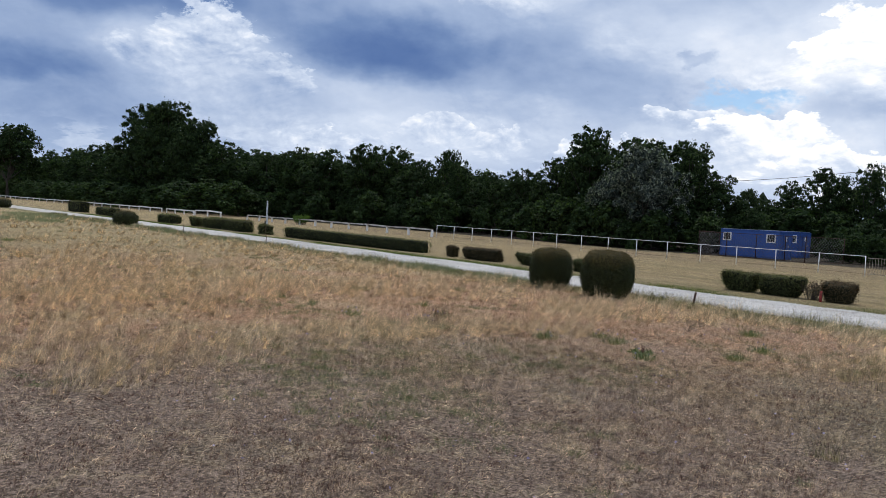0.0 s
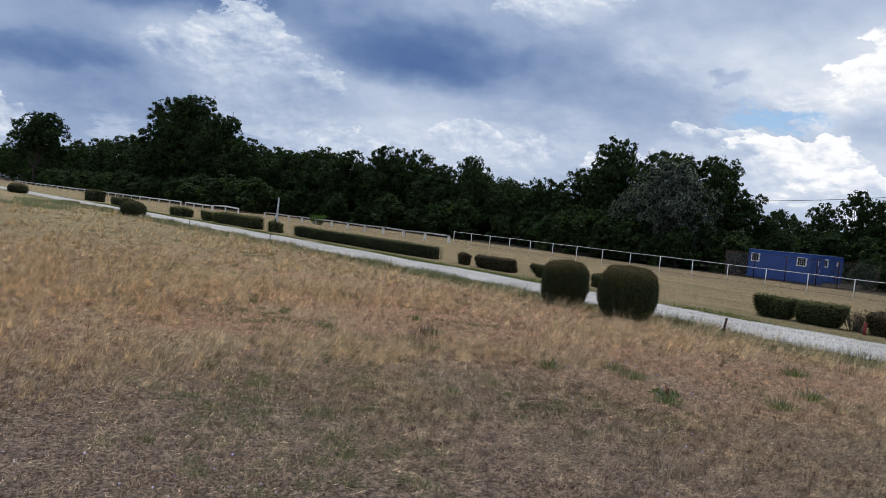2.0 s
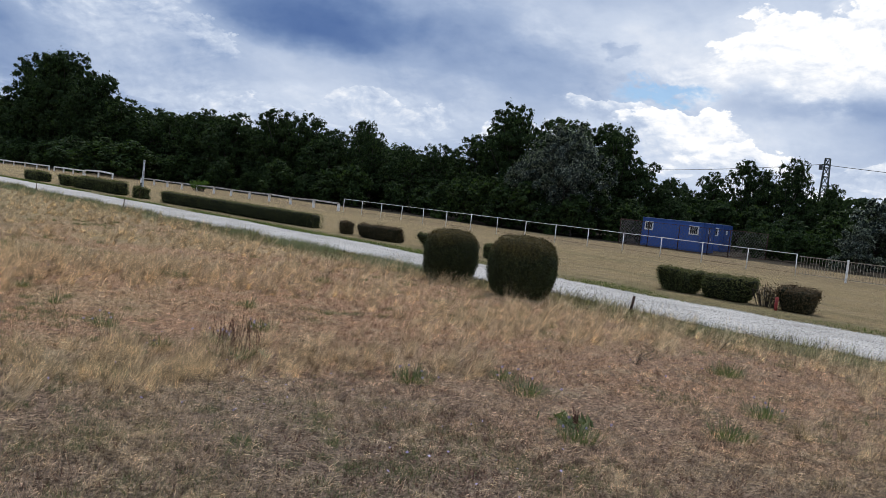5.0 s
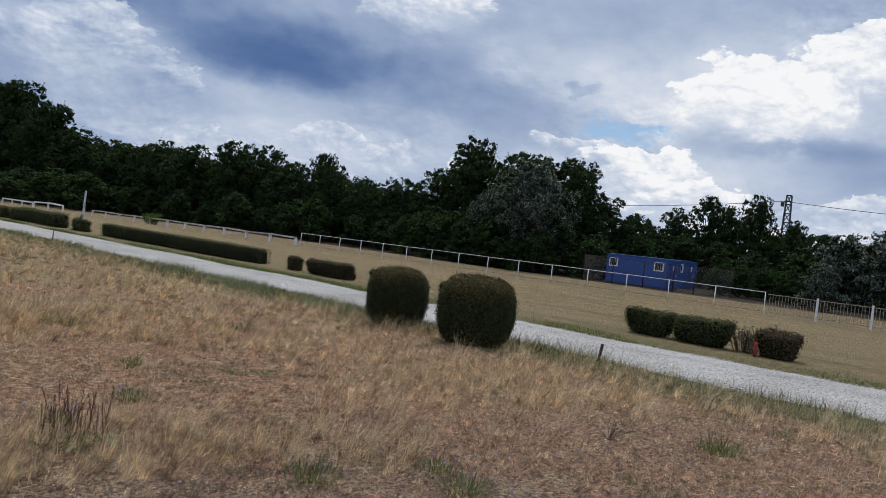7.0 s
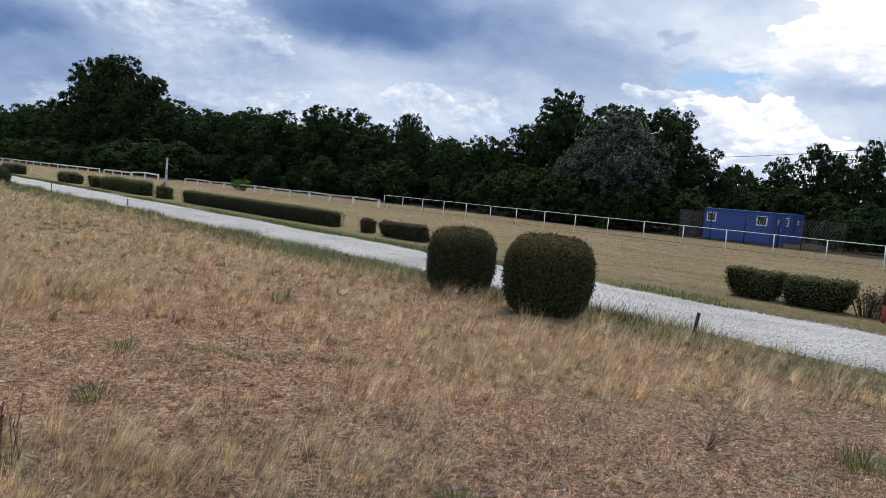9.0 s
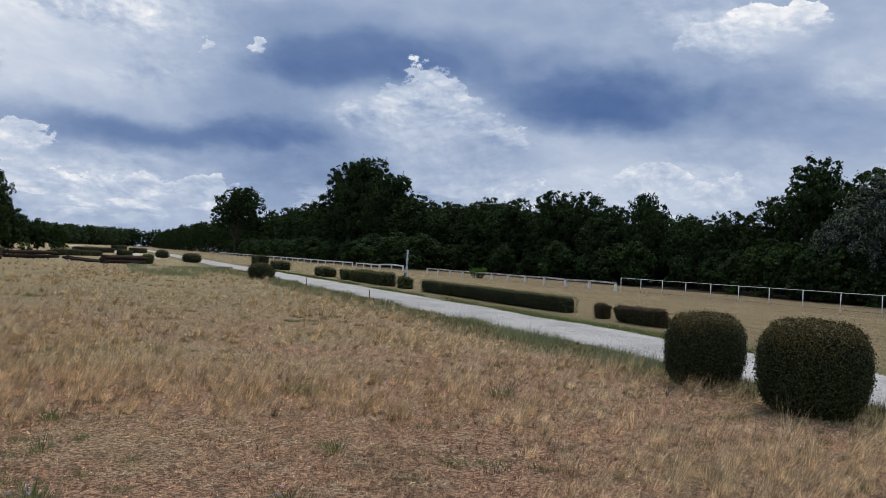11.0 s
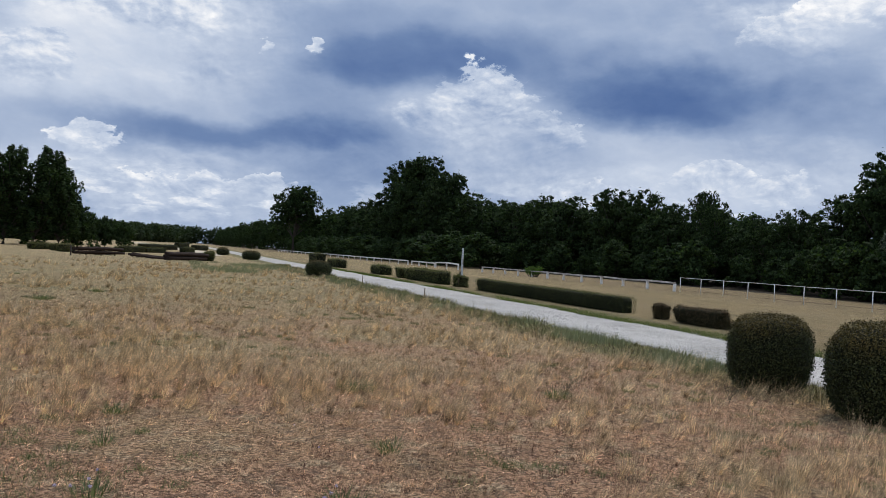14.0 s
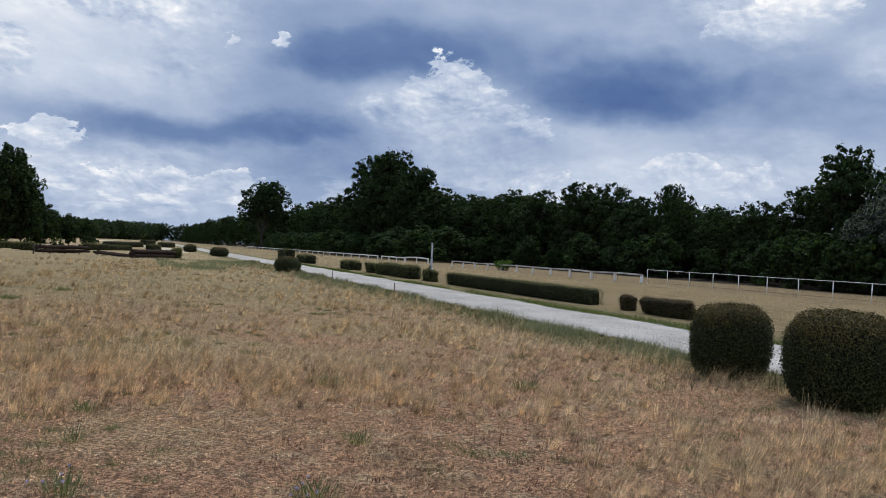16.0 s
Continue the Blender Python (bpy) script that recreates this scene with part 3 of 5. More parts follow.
def build_road():
    us = np.r_[np.arange(-60, 120, 0.3), np.arange(120, 420, 3.0)]
    cross = (0.0, 0.02, 0.25, 0.5, 0.75, 0.98, 1.0)
    v, f = [], []
    for i, u in enumerate(us):
        a, b = road_edge(u, -1), road_edge(u, 1)
        for c in cross:
            n = a + (b - a) * c
            v.append((n, u, lie(n, u) + (0.0 if c in (0.0, 1.0) else 0.035 + 0.03 * math.sin(c * math.pi))))
        if i:
            k, w = i * len(cross), len(cross)
            f += [(k - w + j, k - w + j + 1, k + j + 1, k + j) for j in range(w - 1)]
    ob = part("road", mesh_np("road", v, f, True), M_ROAD, None, "", PLAN.copy())
    tagged(ob, "straight white crushed limestone track across the field", "road", kind="structure")
    # loose stones on it
    rng = np.random.default_rng(5)
    k = 18000
    u = 4 + rng.beta(1.0, 2.2, k) * 60
    c = rng.uniform(-0.03, 1.03, k)
    n = np.array([road_edge(a, -1) for a in u]) * (1 - c) + np.array([road_edge(a, 1) for a in u]) * c
    z = np.array([lie(p, q) for p, q in zip(n, u)]) + 0.035 + 0.03 * np.sin(np.clip(c, 0, 1) * np.pi)
    s = rng.uniform(0.008, 0.026, k)
    base = np.array([(1, 0, 0), (0, 1, 0), (-1, 0, 0), (0, -1, 0), (0, 0, 1), (0, 0, -1)], float)
    tri = np.array([(0, 1, 4), (1, 2, 4), (2, 3, 4), (3, 0, 4), (1, 0, 5), (2, 1, 5), (3, 2, 5), (0, 3, 5)])
    v = base[None] * rng.uniform(0.6, 1.4, (k, 6, 3)) * s[:, None, None] * np.array([1, 1, 0.7])
    ang = rng.uniform(0, 6.28, k)
    ca, sa = np.cos(ang)[:, None], np.sin(ang)[:, None]
    v = np.stack([v[..., 0] * ca - v[..., 1] * sa, v[..., 0] * sa + v[..., 1] * ca, v[..., 2]], -1)
    v += np.stack([n, u, z], 1)[:, None]
    f = (tri[None] + 6 * np.arange(k)[:, None, None]).reshape(-1, 3)
    ob = part("gravel", mesh_np("gravel", v.reshape(-1, 3), f), M_STONES, None, "", PLAN.copy())
    tagged(ob, "loose angular white limestone gravel on the track", "gravel", kind="stuff")


build_ground()
build_road()

# ---- grass ----


def lie_np(n, u):
    t = np.clip((n - 47.0) / 11.0, 0, 1)
    t2 = np.clip((n - 58.0) / 14.0, 0, 1)
    return 0.12 * t * t * (3 - 2 * t) + 0.2 * t2 + 0.02 * np.sin(n * 0.9 + u * 0.33) * np.sin(u * 0.41 - n * 0.2) - 0.02


def blades_np(rng, n, u, length, width, lean, wind=(0.0, 0.0)):
    """Single-face blades with a lean; one triangle each."""
    k = len(n)
    ang = rng.uniform(0, 2 * np.pi, k)
    face = rng.uniform(0, 2 * np.pi, k)
    z = lie_np(n, u)
    wx, wy = np.cos(face) * width / 2, np.sin(face) * width / 2
    tilt = lean * rng.uniform(0.2, 1.0, k)
    dx = np.cos(ang) * tilt + wind[0]
    dy = np.sin(ang) * tilt + wind[1]
    s = 1 / np.sqrt(1 + dx * dx + dy * dy)
    tip = np.stack([n + dx * s * length, u + dy * s * length, z + s * length], 1)
    a = np.stack([n - wx, u - wy, z - 0.005], 1)
    b = np.stack([n + wx, u + wy, z - 0.005], 1)
    return np.stack([a, b, tip], 1).reshape(-1, 3)


def patchy(n, u, scale, seed):
    """A smooth random field from sums of waves, about 0 to 1."""
    r = np.random.default_rng(seed)
    out = np.zeros_like(n)
    for i in range(9):
        a, f = r.uniform(0, 6.28), scale * r.uniform(0.5, 2.2)
        out += np.sin((np.cos(a) * n + np.sin(a) * u) * f + r.uniform(0, 6.28))
    return 0.5 + out / 9 * 1.1


def spread(rng, k, r0, r1):
    """Places spread over the field on both sides of the foot path across it, thinner with distance, and that distance."""
    t = rng.uniform(0, 1, k)
    cx, cy = 2.4 * t, -0.5 + 10.0 * t
    r = r0 * (r1 / r0) ** rng.uniform(0, 1, k)
    a = np.radians(rng.uniform(-44, 42 + 22 * t, k))
    x, y = cx - np.sin(a) * r, cy + np.cos(a) * r
    q = np.clip(((x * 2.4 + (y + 0.5) * 10.0) / 105.8), 0, 1)
    d = np.maximum(3.0, np.hypot(x - 2.4 * q, y + 0.5 - 10.0 * q))
    c, s = math.cos(radians(39)), math.sin(radians(39))
    return x * c + y * s, -x * s + y * c, d


def stuff(name, verts, corners, mat, label, category):
    ob = part(name, mesh_np(name, verts, np.arange(len(verts)).reshape(-1, corners)), mat, None, "", PLAN.copy())
    return tagged(ob, label, category, kind="stuff")


def build_grass():
    rng = np.random.default_rng(11)
    # small tufts, with thinner grass between them
    n, u, r = spread(rng, 52000, 2.2, 75)
    keep = (n < 17.6) & (patchy(n, u, 2.6, 3) + rng.uniform(-0.3, 0.3, len(n)) > 0.34)
    n, u, r = n[keep], u[keep], r[keep]
    per = 16
    rad = rng.uniform(0.012, 0.04, len(n)) + 0.0012 * r
    high = rng.uniform(0.02, 0.075, len(n)) * (0.8 + 0.7 * np.clip(patchy(n, u, 0.5, 8), 0, 1)) * (0.6 + 0.4 * np.clip(n / 9, 0, 1))
    nn = np.repeat(n, per) + rng.normal(0, 1, len(n) * per) * np.repeat(rad, per)
    uu = np.repeat(u, per) + rng.normal(0, 1, len(n) * per) * np.repeat(rad, per)
    ln = np.repeat(high, per) * rng.uniform(0.4, 1.2, len(nn))
    sets = [blades_np(rng, nn, uu, ln, 0.0014 + 0.0003 * np.repeat(r, per), 1.8, (0.35, -0.25))]
    n, u, r = spread(rng, 430000, 2.2, 75)
    keep = (n < 17.6) & (patchy(n, u, 2.6, 3) + rng.uniform(-0.3, 0.3, len(n)) > 0.40)
    n, u, r = n[keep], u[keep], r[keep]
    sets.append(blades_np(rng, n, u, rng.uniform(0.015, 0.05, len(n)), 0.0018 + 0.0004 * r, 1.6, (0.35, -0.25)))
    stuff("short_grass", np.concatenate(sets), 3, M_GRASS, "short dry bleached grass covering the whole field", "grass")
    # straws lying about
    sets = []
    for k in (190000,):
        n, u, r = spread(rng, k, 2.2, 40)
        keep = n < 17.4
        n, u, r = n[keep], u[keep], r[keep]
        q = len(n)
        a, half = rng.uniform(0, 6.28, q), rng.uniform(0.008, 0.03, q)
        w = 0.0012 + 0.0003 * r
        z = lie_np(n, u) + rng.uniform(0.006, 0.045, q)
        rise = half * rng.normal(0, 0.25, q)
        dx, dy = np.cos(a), np.sin(a)
        p = np.stack([np.stack([n - dx * half, u - dy * half, z - rise], 1), np.stack([n + dx * half, u + dy * half, z + rise], 1),
                      np.stack([n + dx * half * 0.8 - dy * w, u + dy * half * 0.8 + dx * w, z + rise + w], 1)], 1)
        sets.append(p.reshape(-1, 3))
    stuff("straw_litter", np.concatenate(sets), 3, M_GRASS, "pale broken straws lying on the field", "straw")
    # taller, feathery tufts in fans
    n, u, r = spread(rng, 15000, 3.0, 70)
    lush = 0.42 * np.exp(-((n - 8.5) / 3.5) ** 2 - ((u - 17.5) / 3.5) ** 2) - 0.35 * np.exp(-((n - 3) / 4) ** 2 - ((u - 5) / 5) ** 2) - 0.3 * np.exp(-((n - 13.5) / 3.5) ** 2 - ((u - 6.5) / 4) ** 2) - 0.2 * np.exp(-((n - 9.5) / 3) ** 2 - ((u - 6) / 3.2) ** 2)
    keep = (n < 17.2) & (r > 3.6) & (patchy(n, u, 0.75, 21) + 0.012 * n + lush + rng.uniform(-0.24, 0.24, len(n)) > 0.66)
    n, u, r = n[keep], u[keep], r[keep]
    per = 72
    rad = rng.uniform(0.01, 0.05, len(n)) + 0.0006 * r
    size = rng.uniform(0.14, 0.28, len(n)) + 0.28 * rng.uniform(0, 1, len(n)) ** 1.6 + 0.2 * np.clip(lush[keep], 0, 1)
    gn, gu = rng.normal(0.34, 0.2, len(n)), rng.normal(-0.26, 0.18, len(n))
    nn = np.repeat(n, per) + rng.normal(0, 1, len(n) * per) * np.repeat(rad, per)
    uu = np.repeat(u, per) + rng.normal(0, 1, len(n) * per) * np.repeat(rad, per)
    ln = np.repeat(size, per) * rng.uniform(0.35, 1.2, len(nn))
    sets = [blades_np(rng, nn, uu, ln, 0.0009 + 0.00017 * np.repeat(r, per), 0.6, (np.repeat(gn, per), np.repeat(gu, per)))]
    stuff("tall_grass", np.concatenate(sets), 3, M_TUFT, "tall feathery straw grass tufts bent by the wind", "grass")
    # fine pale stems standing singly all over
    n, u, r = spread(rng, 120000, 2.4, 55)
    keep = (n < 17.3) & (patchy(n, u, 1.4, 91) + 0.02 * (n - 6) - 0.22 * (u < 8.5) * (n > 10) + rng.uniform(-0.4, 0.4, len(n)) > 0.55)
    n, u, r = n[keep], u[keep], r[keep]
    stuff("fine_stems", blades_np(rng, n, u, rng.uniform(0.06, 0.15, len(n)) + 0.16 * rng.uniform(0, 1, len(n)) ** 2, 0.0010 + 0.00019 * r, 0.6, (0.34, -0.27)), 3, M_STEM,
          "fine pale dry grass stems standing over the sward", "grass")
    # longer pale straws on the trodden ground
    n, u, r = spread(rng, 42000, 2.2, 22)
    keep = n < 16.5
    n, u, r = n[keep], u[keep], r[keep]
    q = len(n)
    a, half, w = rng.uniform(0, 6.28, q), rng.uniform(0.01, 0.04, q), 0.0006 + 0.00018 * r
    z, rise = lie_np(n, u) + rng.uniform(0.01, 0.05, q), rng.normal(0, 0.2, q)
    dx, dy = np.cos(a), np.sin(a)
    p = np.stack([np.stack([n - dx * half, u - dy * half, z - rise * half], 1), np.stack([n + dx * half, u + dy * half, z + rise * half], 1),
                  np.stack([n + dx * half * 0.8 - dy * w, u + dy * half * 0.8 + dx * w, z + rise * half + w], 1)], 1)
    stuff("long_straws", p.reshape(-1, 3), 3, M_TUFT, "long bleached straws scattered on the trodden ground", "straw")
    # low dark tussocks
    n, u, r = spread(rng, 14000, 2.2, 30)
    keep = (n < 16.5) & (patchy(n, u, 1.1, 81) + rng.uniform(-0.3, 0.3, len(n)) - 0.05 * (n - 6) > 0.58)
    n, u, r = n[keep], u[keep], r[keep]
    per = 14
    rad = rng.uniform(0.012, 0.05, len(n)) + 0.0006 * r
    nn = np.repeat(n, per) + rng.normal(0, 1, len(n) * per) * np.repeat(rad, per)
    uu = np.repeat(u, per) + rng.normal(0, 1, len(n) * per) * np.repeat(rad, per)
    stuff("dark_tussocks", blades_np(rng, nn, uu, rng.uniform(0.02, 0.07, len(nn)), 0.003 + 0.0004 * np.repeat(r, per), 1.3), 3, M_DOCK,
          "low dead brown tussocks between the straw", "grass")
    # green verges along both edges of the road: low sward, with clusters of taller weeds
    sets = []
    for k, lo, hi, ln0, ln1, gap in ((80000, 15.8, 18.3, 0.03, 0.12, 0.47), (26000, 16.6, 18.25, 0.12, 0.34, 0.66)):
        u = -2 + 90 * rng.uniform(0, 1, k) ** 1.6
        n = lo + (hi - lo) * (rng.beta(2.2, 1.2, k) if lo < 20 else rng.beta(1.0, 2.4, k))
        keep = patchy(n, u, 1.1 if gap > 0.6 else 0.9, 31 + int(gap * 10)) + rng.uniform(-0.16, 0.16, k) > gap
        n, u = n[keep], u[keep]
        sets.append(blades_np(rng, n, u, rng.uniform(ln0, ln1, len(n)), 0.004 + 0.0005 * np.abs(u), 0.9, (0.2, -0.15)))
    stuff("verge_grass", np.concatenate(sets), 3, M_VERGE, "grey green grass and weeds on the road verge", "grass")
    # fresh low grass along the far edge
    k = 42000
    u = -2 + 95 * rng.uniform(0, 1, k) ** 1.5
    n = 21.6 + 1.7 * rng.beta(1.0, 2.2, k)
    keep = patchy(n, u, 1.0, 35) + rng.uniform(-0.2, 0.2, k) > 0.40
    n, u = n[keep], u[keep]
    stuff("edge_grass", blades_np(rng, n, u, rng.uniform(0.03, 0.11, len(n)), 0.007 + 0.0006 * np.abs(u), 0.9), 3, M_LUSH, "fresh green low grass along the far road edge", "grass")
    # grey green weeds standing in clusters near the track
    sets = []
    for n0, n1, u0, u1, k, dense in ((16.7, 17.9, 17.8, 27.0, 9000, 0.52), (16.2, 17.9, 30.0, 56.0, 9000, 0.62), (9.0, 17.0, 58.0, 84.0, 16000, 0.54), (16.6, 17.9, -1.0, 12.0, 8000, 0.62)):
        n, u = rng.uniform(n0, n1, k), rng.uniform(u0, u1, k)
        keep = patchy(n, u, 1.3, 97) + rng.uniform(-0.15, 0.15, k) > dense
        n, u = n[keep], u[keep]
        sets.append(blades_np(rng, n, u, rng.uniform(0.08, 0.22, len(n)) + 0.14 * rng.uniform(0, 1, len(n)) ** 3, 0.0035 + 0.00035 * np.abs(u), 0.6, (0.2, -0.12)))
    stuff("grey_weeds", np.concatenate(sets), 3, M_GREYWEED, "grey green weeds standing in clusters beside the track", "weeds")
    # low grey green weeds in patches
    sets = []
    for k in (3400,):
        n, u, r = spread(rng, k, 3.0, 50)
        keep = (n < 17.8) & (patchy(n, u, 0.9, 44) + rng.uniform(-0.25, 0.25, k) > 0.70)
        n, u, r = n[keep], u[keep], r[keep]
        per = 90
        rad = rng.uniform(0.04, 0.12, len(n))
        nn = np.repeat(n, per) + rng.normal(0, 1, len(n) * per) * np.repeat(rad, per)
        uu = np.repeat(u, per) + rng.normal(0, 1, len(n) * per) * np.repeat(rad, per)
        sets.append(blades_np(rng, nn, uu, rng.uniform(0.02, 0.09, len(nn)), 0.0025 + 0.0004 * np.repeat(r, per), 1.4))
    stuff("low_weeds", np.concatenate(sets), 3, M_WEED, "low grey green weeds in the dry grass", "weeds")
    # wispy upright weeds of the greener stretch
    k = 900
    n, u = rng.uniform(6.5, 17.5, k), rng.uniform(-6, 8, k)
    keep = (patchy(n, u, 0.8, 71) + rng.uniform(-0.25, 0.25, k) + 0.05 * (n - 9) - 0.04 * (u - 3) > 0.62)
    n, u = n[keep], u[keep]
    per = 60
    rad = rng.uniform(0.04, 0.16, len(n))
    nn = np.repeat(n, per) + rng.normal(0, 1, len(n) * per) * np.repeat(rad, per)
    uu = np.repeat(u, per) + rng.normal(0, 1, len(n) * per) * np.repeat(rad, per)
    ln = np.repeat(rng.uniform(0.08, 0.30, len(n)), per) * rng.uniform(0.4, 1.2, len(nn))
    stuff("wispy_weeds", blades_np(rng, nn, uu, ln, 0.0042 + 0 * nn, 0.7, (-0.15, 0.05)), 3, M_VERGE, "wispy grey green weeds standing in the grass", "weeds")
    # thin dead stalks
    sets = []
    for k in (5200,):
        n, u, r = spread(rng, k, 3.0, 40)
        keep = (n < 17.8) & (patchy(n, u, 0.7, 51) + rng.uniform(-0.3, 0.3, k) > 0.6)
        n, u, r = n[keep], u[keep], r[keep]
        sets.append(blades_np(rng, n, u, rng.uniform(0.12, 0.34, len(n)), 0.0018 + 0.0003 * r, 0.5, (-0.1, 0)))
    stuff("dead_stalks", np.concatenate(sets), 3, M_DOCK, "thin dead brown weed stalks in the grass", "weeds")
    # small pale violet flowers
    sets = []
    for k in (900,):
        n, u, r = spread(rng, k, 3.0, 16)
        keep = (n < 15) & (patchy(n, u, 0.8, 61) > 0.6)
        n, u, r = n[keep], u[keep], r[keep]
        p = np.stack([n, u, lie_np(n, u) + rng.uniform(0.05, 0.22, len(n))], 1)
        sets.append(leaves_np(rng, p, np.array([0, 0, 1.0]), 0.022, 0.022, 0.5)[0])
    stuff("small_flowers", np.concatenate(sets), 4, M_FLOWER, "small pale violet chicory flowers in the grass", "flowers")
    # mown track beyond the road
    k = 70000
    u = -5 + 90 * rng.uniform(0, 1, k) ** 1.3
    n = rng.uniform(23, 56, k)
    stuff("track_grass", blades_np(rng, n, u, rng.uniform(0.03, 0.08, k), 0.010 + 0 * n, 1.8), 3, M_MOWN,
          "short mown dry grass of the riding track", "grass")


build_grass()

# ---- shrubs ----


def superball(sx, sy, sz, power, top, seed, cols=28, rows=18, rough=0.04, plan=0.9, taper=0.0):
    """Places and normals on a clipped shrub: a rounded block on the ground; top: how domed it is."""
    v = []
    for i in range(rows + 1):
        ph = -0.5 * math.pi + math.pi * i / rows
        for j in range(cols):
            th = 2 * math.pi * j / cols
            cp, sp, ct, st = math.cos(ph), math.sin(ph), math.cos(th), math.sin(th)
            pw = lambda x, e: math.copysign(abs(x) ** e, x)
            inset = (1 - abs(cp) ** power) * min(sx, sy) / 2
            z = pw(sp, top)
            p = Vector((pw(ct, plan) * (sx / 2 - inset), pw(st, plan) * (sy / 2 - inset), (z + 1) * sz / 2))
            d = 1 + rough * noise.noise(p * 2.3 + Vector((seed, 0, 0))) * (2 if max(sx, sy) < 3 else 0.4) + rough * noise.noise(p * 7 + Vector((0, seed, 0))) * (1 if max(sx, sy) < 3 else 0.15)
            ripple = rough * 1.6 * noise.noise(Vector((p.y * 1.7, p.x * 2 + seed, p.z * 2))) if max(sx, sy) >= 3 else 0.0
            low = max(0.0, 1 - p.z / (sz * 0.7)) * taper
            p.x, p.y = p.x * (1 - low * min(1.0, sy / sx)), p.y * (1 - low * min(1.0, sx / sy))
            v.append((p.x * (d + ripple * 1.5), p.y * d, p.z * (1 + (d - 1) * 0.6 + ripple)))
    f = [(i * cols + j, i * cols + (j + 1) % cols, (i + 1) * cols + (j + 1) % cols, (i + 1) * cols + j)
         for i in range(rows) for j in range(cols)]
    return np.array(v), np.array(f)


def surface_leaves(rng, v, f, k, length, width, jitter):
    a, b, c, d = (v[f[:, i]] for i in range(4))
    nrm = np.cross(c - a, d - b)
    area = np.linalg.norm(nrm, axis=1)
    pick = rng.choice(len(f), k, p=area / area.sum())
    s, t = rng.uniform(0, 1, (k, 1)), rng.uniform(0, 1, (k, 1))
    p = (a[pick] * (1 - s) + b[pick] * s) * (1 - t) + (d[pick] * (1 - s) + c[pick] * s) * t
    o = nrm[pick] / (area[pick][:, None] + 1e-9)
    p = p + o * (np.abs(rng.normal(0, jitter, (k, 1))) * np.where(rng.uniform(0, 1, (k, 1)) < 0.04, 1.7, 1.0) - jitter * 0.3)
    return leaves_np(rng, p, o, length, width, 0.8)


def clipped_shrub(name, n, u, sx, sy, sz, label, category, seed, mat, count, leaf=0.03, power=0.5, top=0.55, group="", turn=0.0, rough=0.04, plan=0.9, taper=0.0):
    """A clipped shrub: a core coloured like the shade inside, stems at the base, leaves over it."""
    rng = np.random.default_rng(seed)
    ob = thing(name, at(n, u, lie(n, u) - 0.02, turn), label, category, group)
    cols = 28 if max(sx, sy) < 3 else 64
    v, f = superball(sx * 0.95, sy * 0.97, sz * 0.97, power, top, seed, cols, 18, rough, plan, taper)
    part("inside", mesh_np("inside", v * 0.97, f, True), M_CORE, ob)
    v2, f2 = surface_leaves(rng, v, f, count, leaf, leaf * 0.6, leaf * 0.9)
    part("foliage", mesh_np("foliage", v2, f2), mat, ob)
    return ob


clipped_shrub("round_bush", 16.84, 16.10, 1.27, 1.27, 1.20, "tall barrel shaped clipped box bush with rounded top", "bush", 1, M_BOX, 26000, 0.032, 0.46, 0.78, "clipped bushes", 0, 0.025, 1.0, 0.06)
clipped_shrub("round_bush", 16.70, 13.85, 1.44, 1.44, 1.26, "broad barrel shaped clipped box bush with browned top", "bush", 2, M_BOX, 34000, 0.032, 0.45, 0.77, "clipped bushes", 0, 0.025, 1.0, 0.06)
clipped_shrub("round_bush", 17.0, 58.5, 1.7, 1.7, 1.05, "dark ball shaped clipped box bush beside the track", "bush", 3, M_BOX, 9000, 0.06, 0.8, 0.8, "clipped bushes")
clipped_shrub("round_bush", 17.0, 110.0, 2.3, 2.3, 1.1, "small far clipped box bush beside the track", "bush", 4, M_BOX, 4000, 0.1, 0.7, 0.7, "clipped bushes")
clipped_shrub("round_bush", 15.0, 140.0, 2.0, 2.0, 1.2, "small far clipped box bush beside the track", "bush", 5, M_BOX, 3000, 0.12, 0.7, 0.7, "clipped bushes")

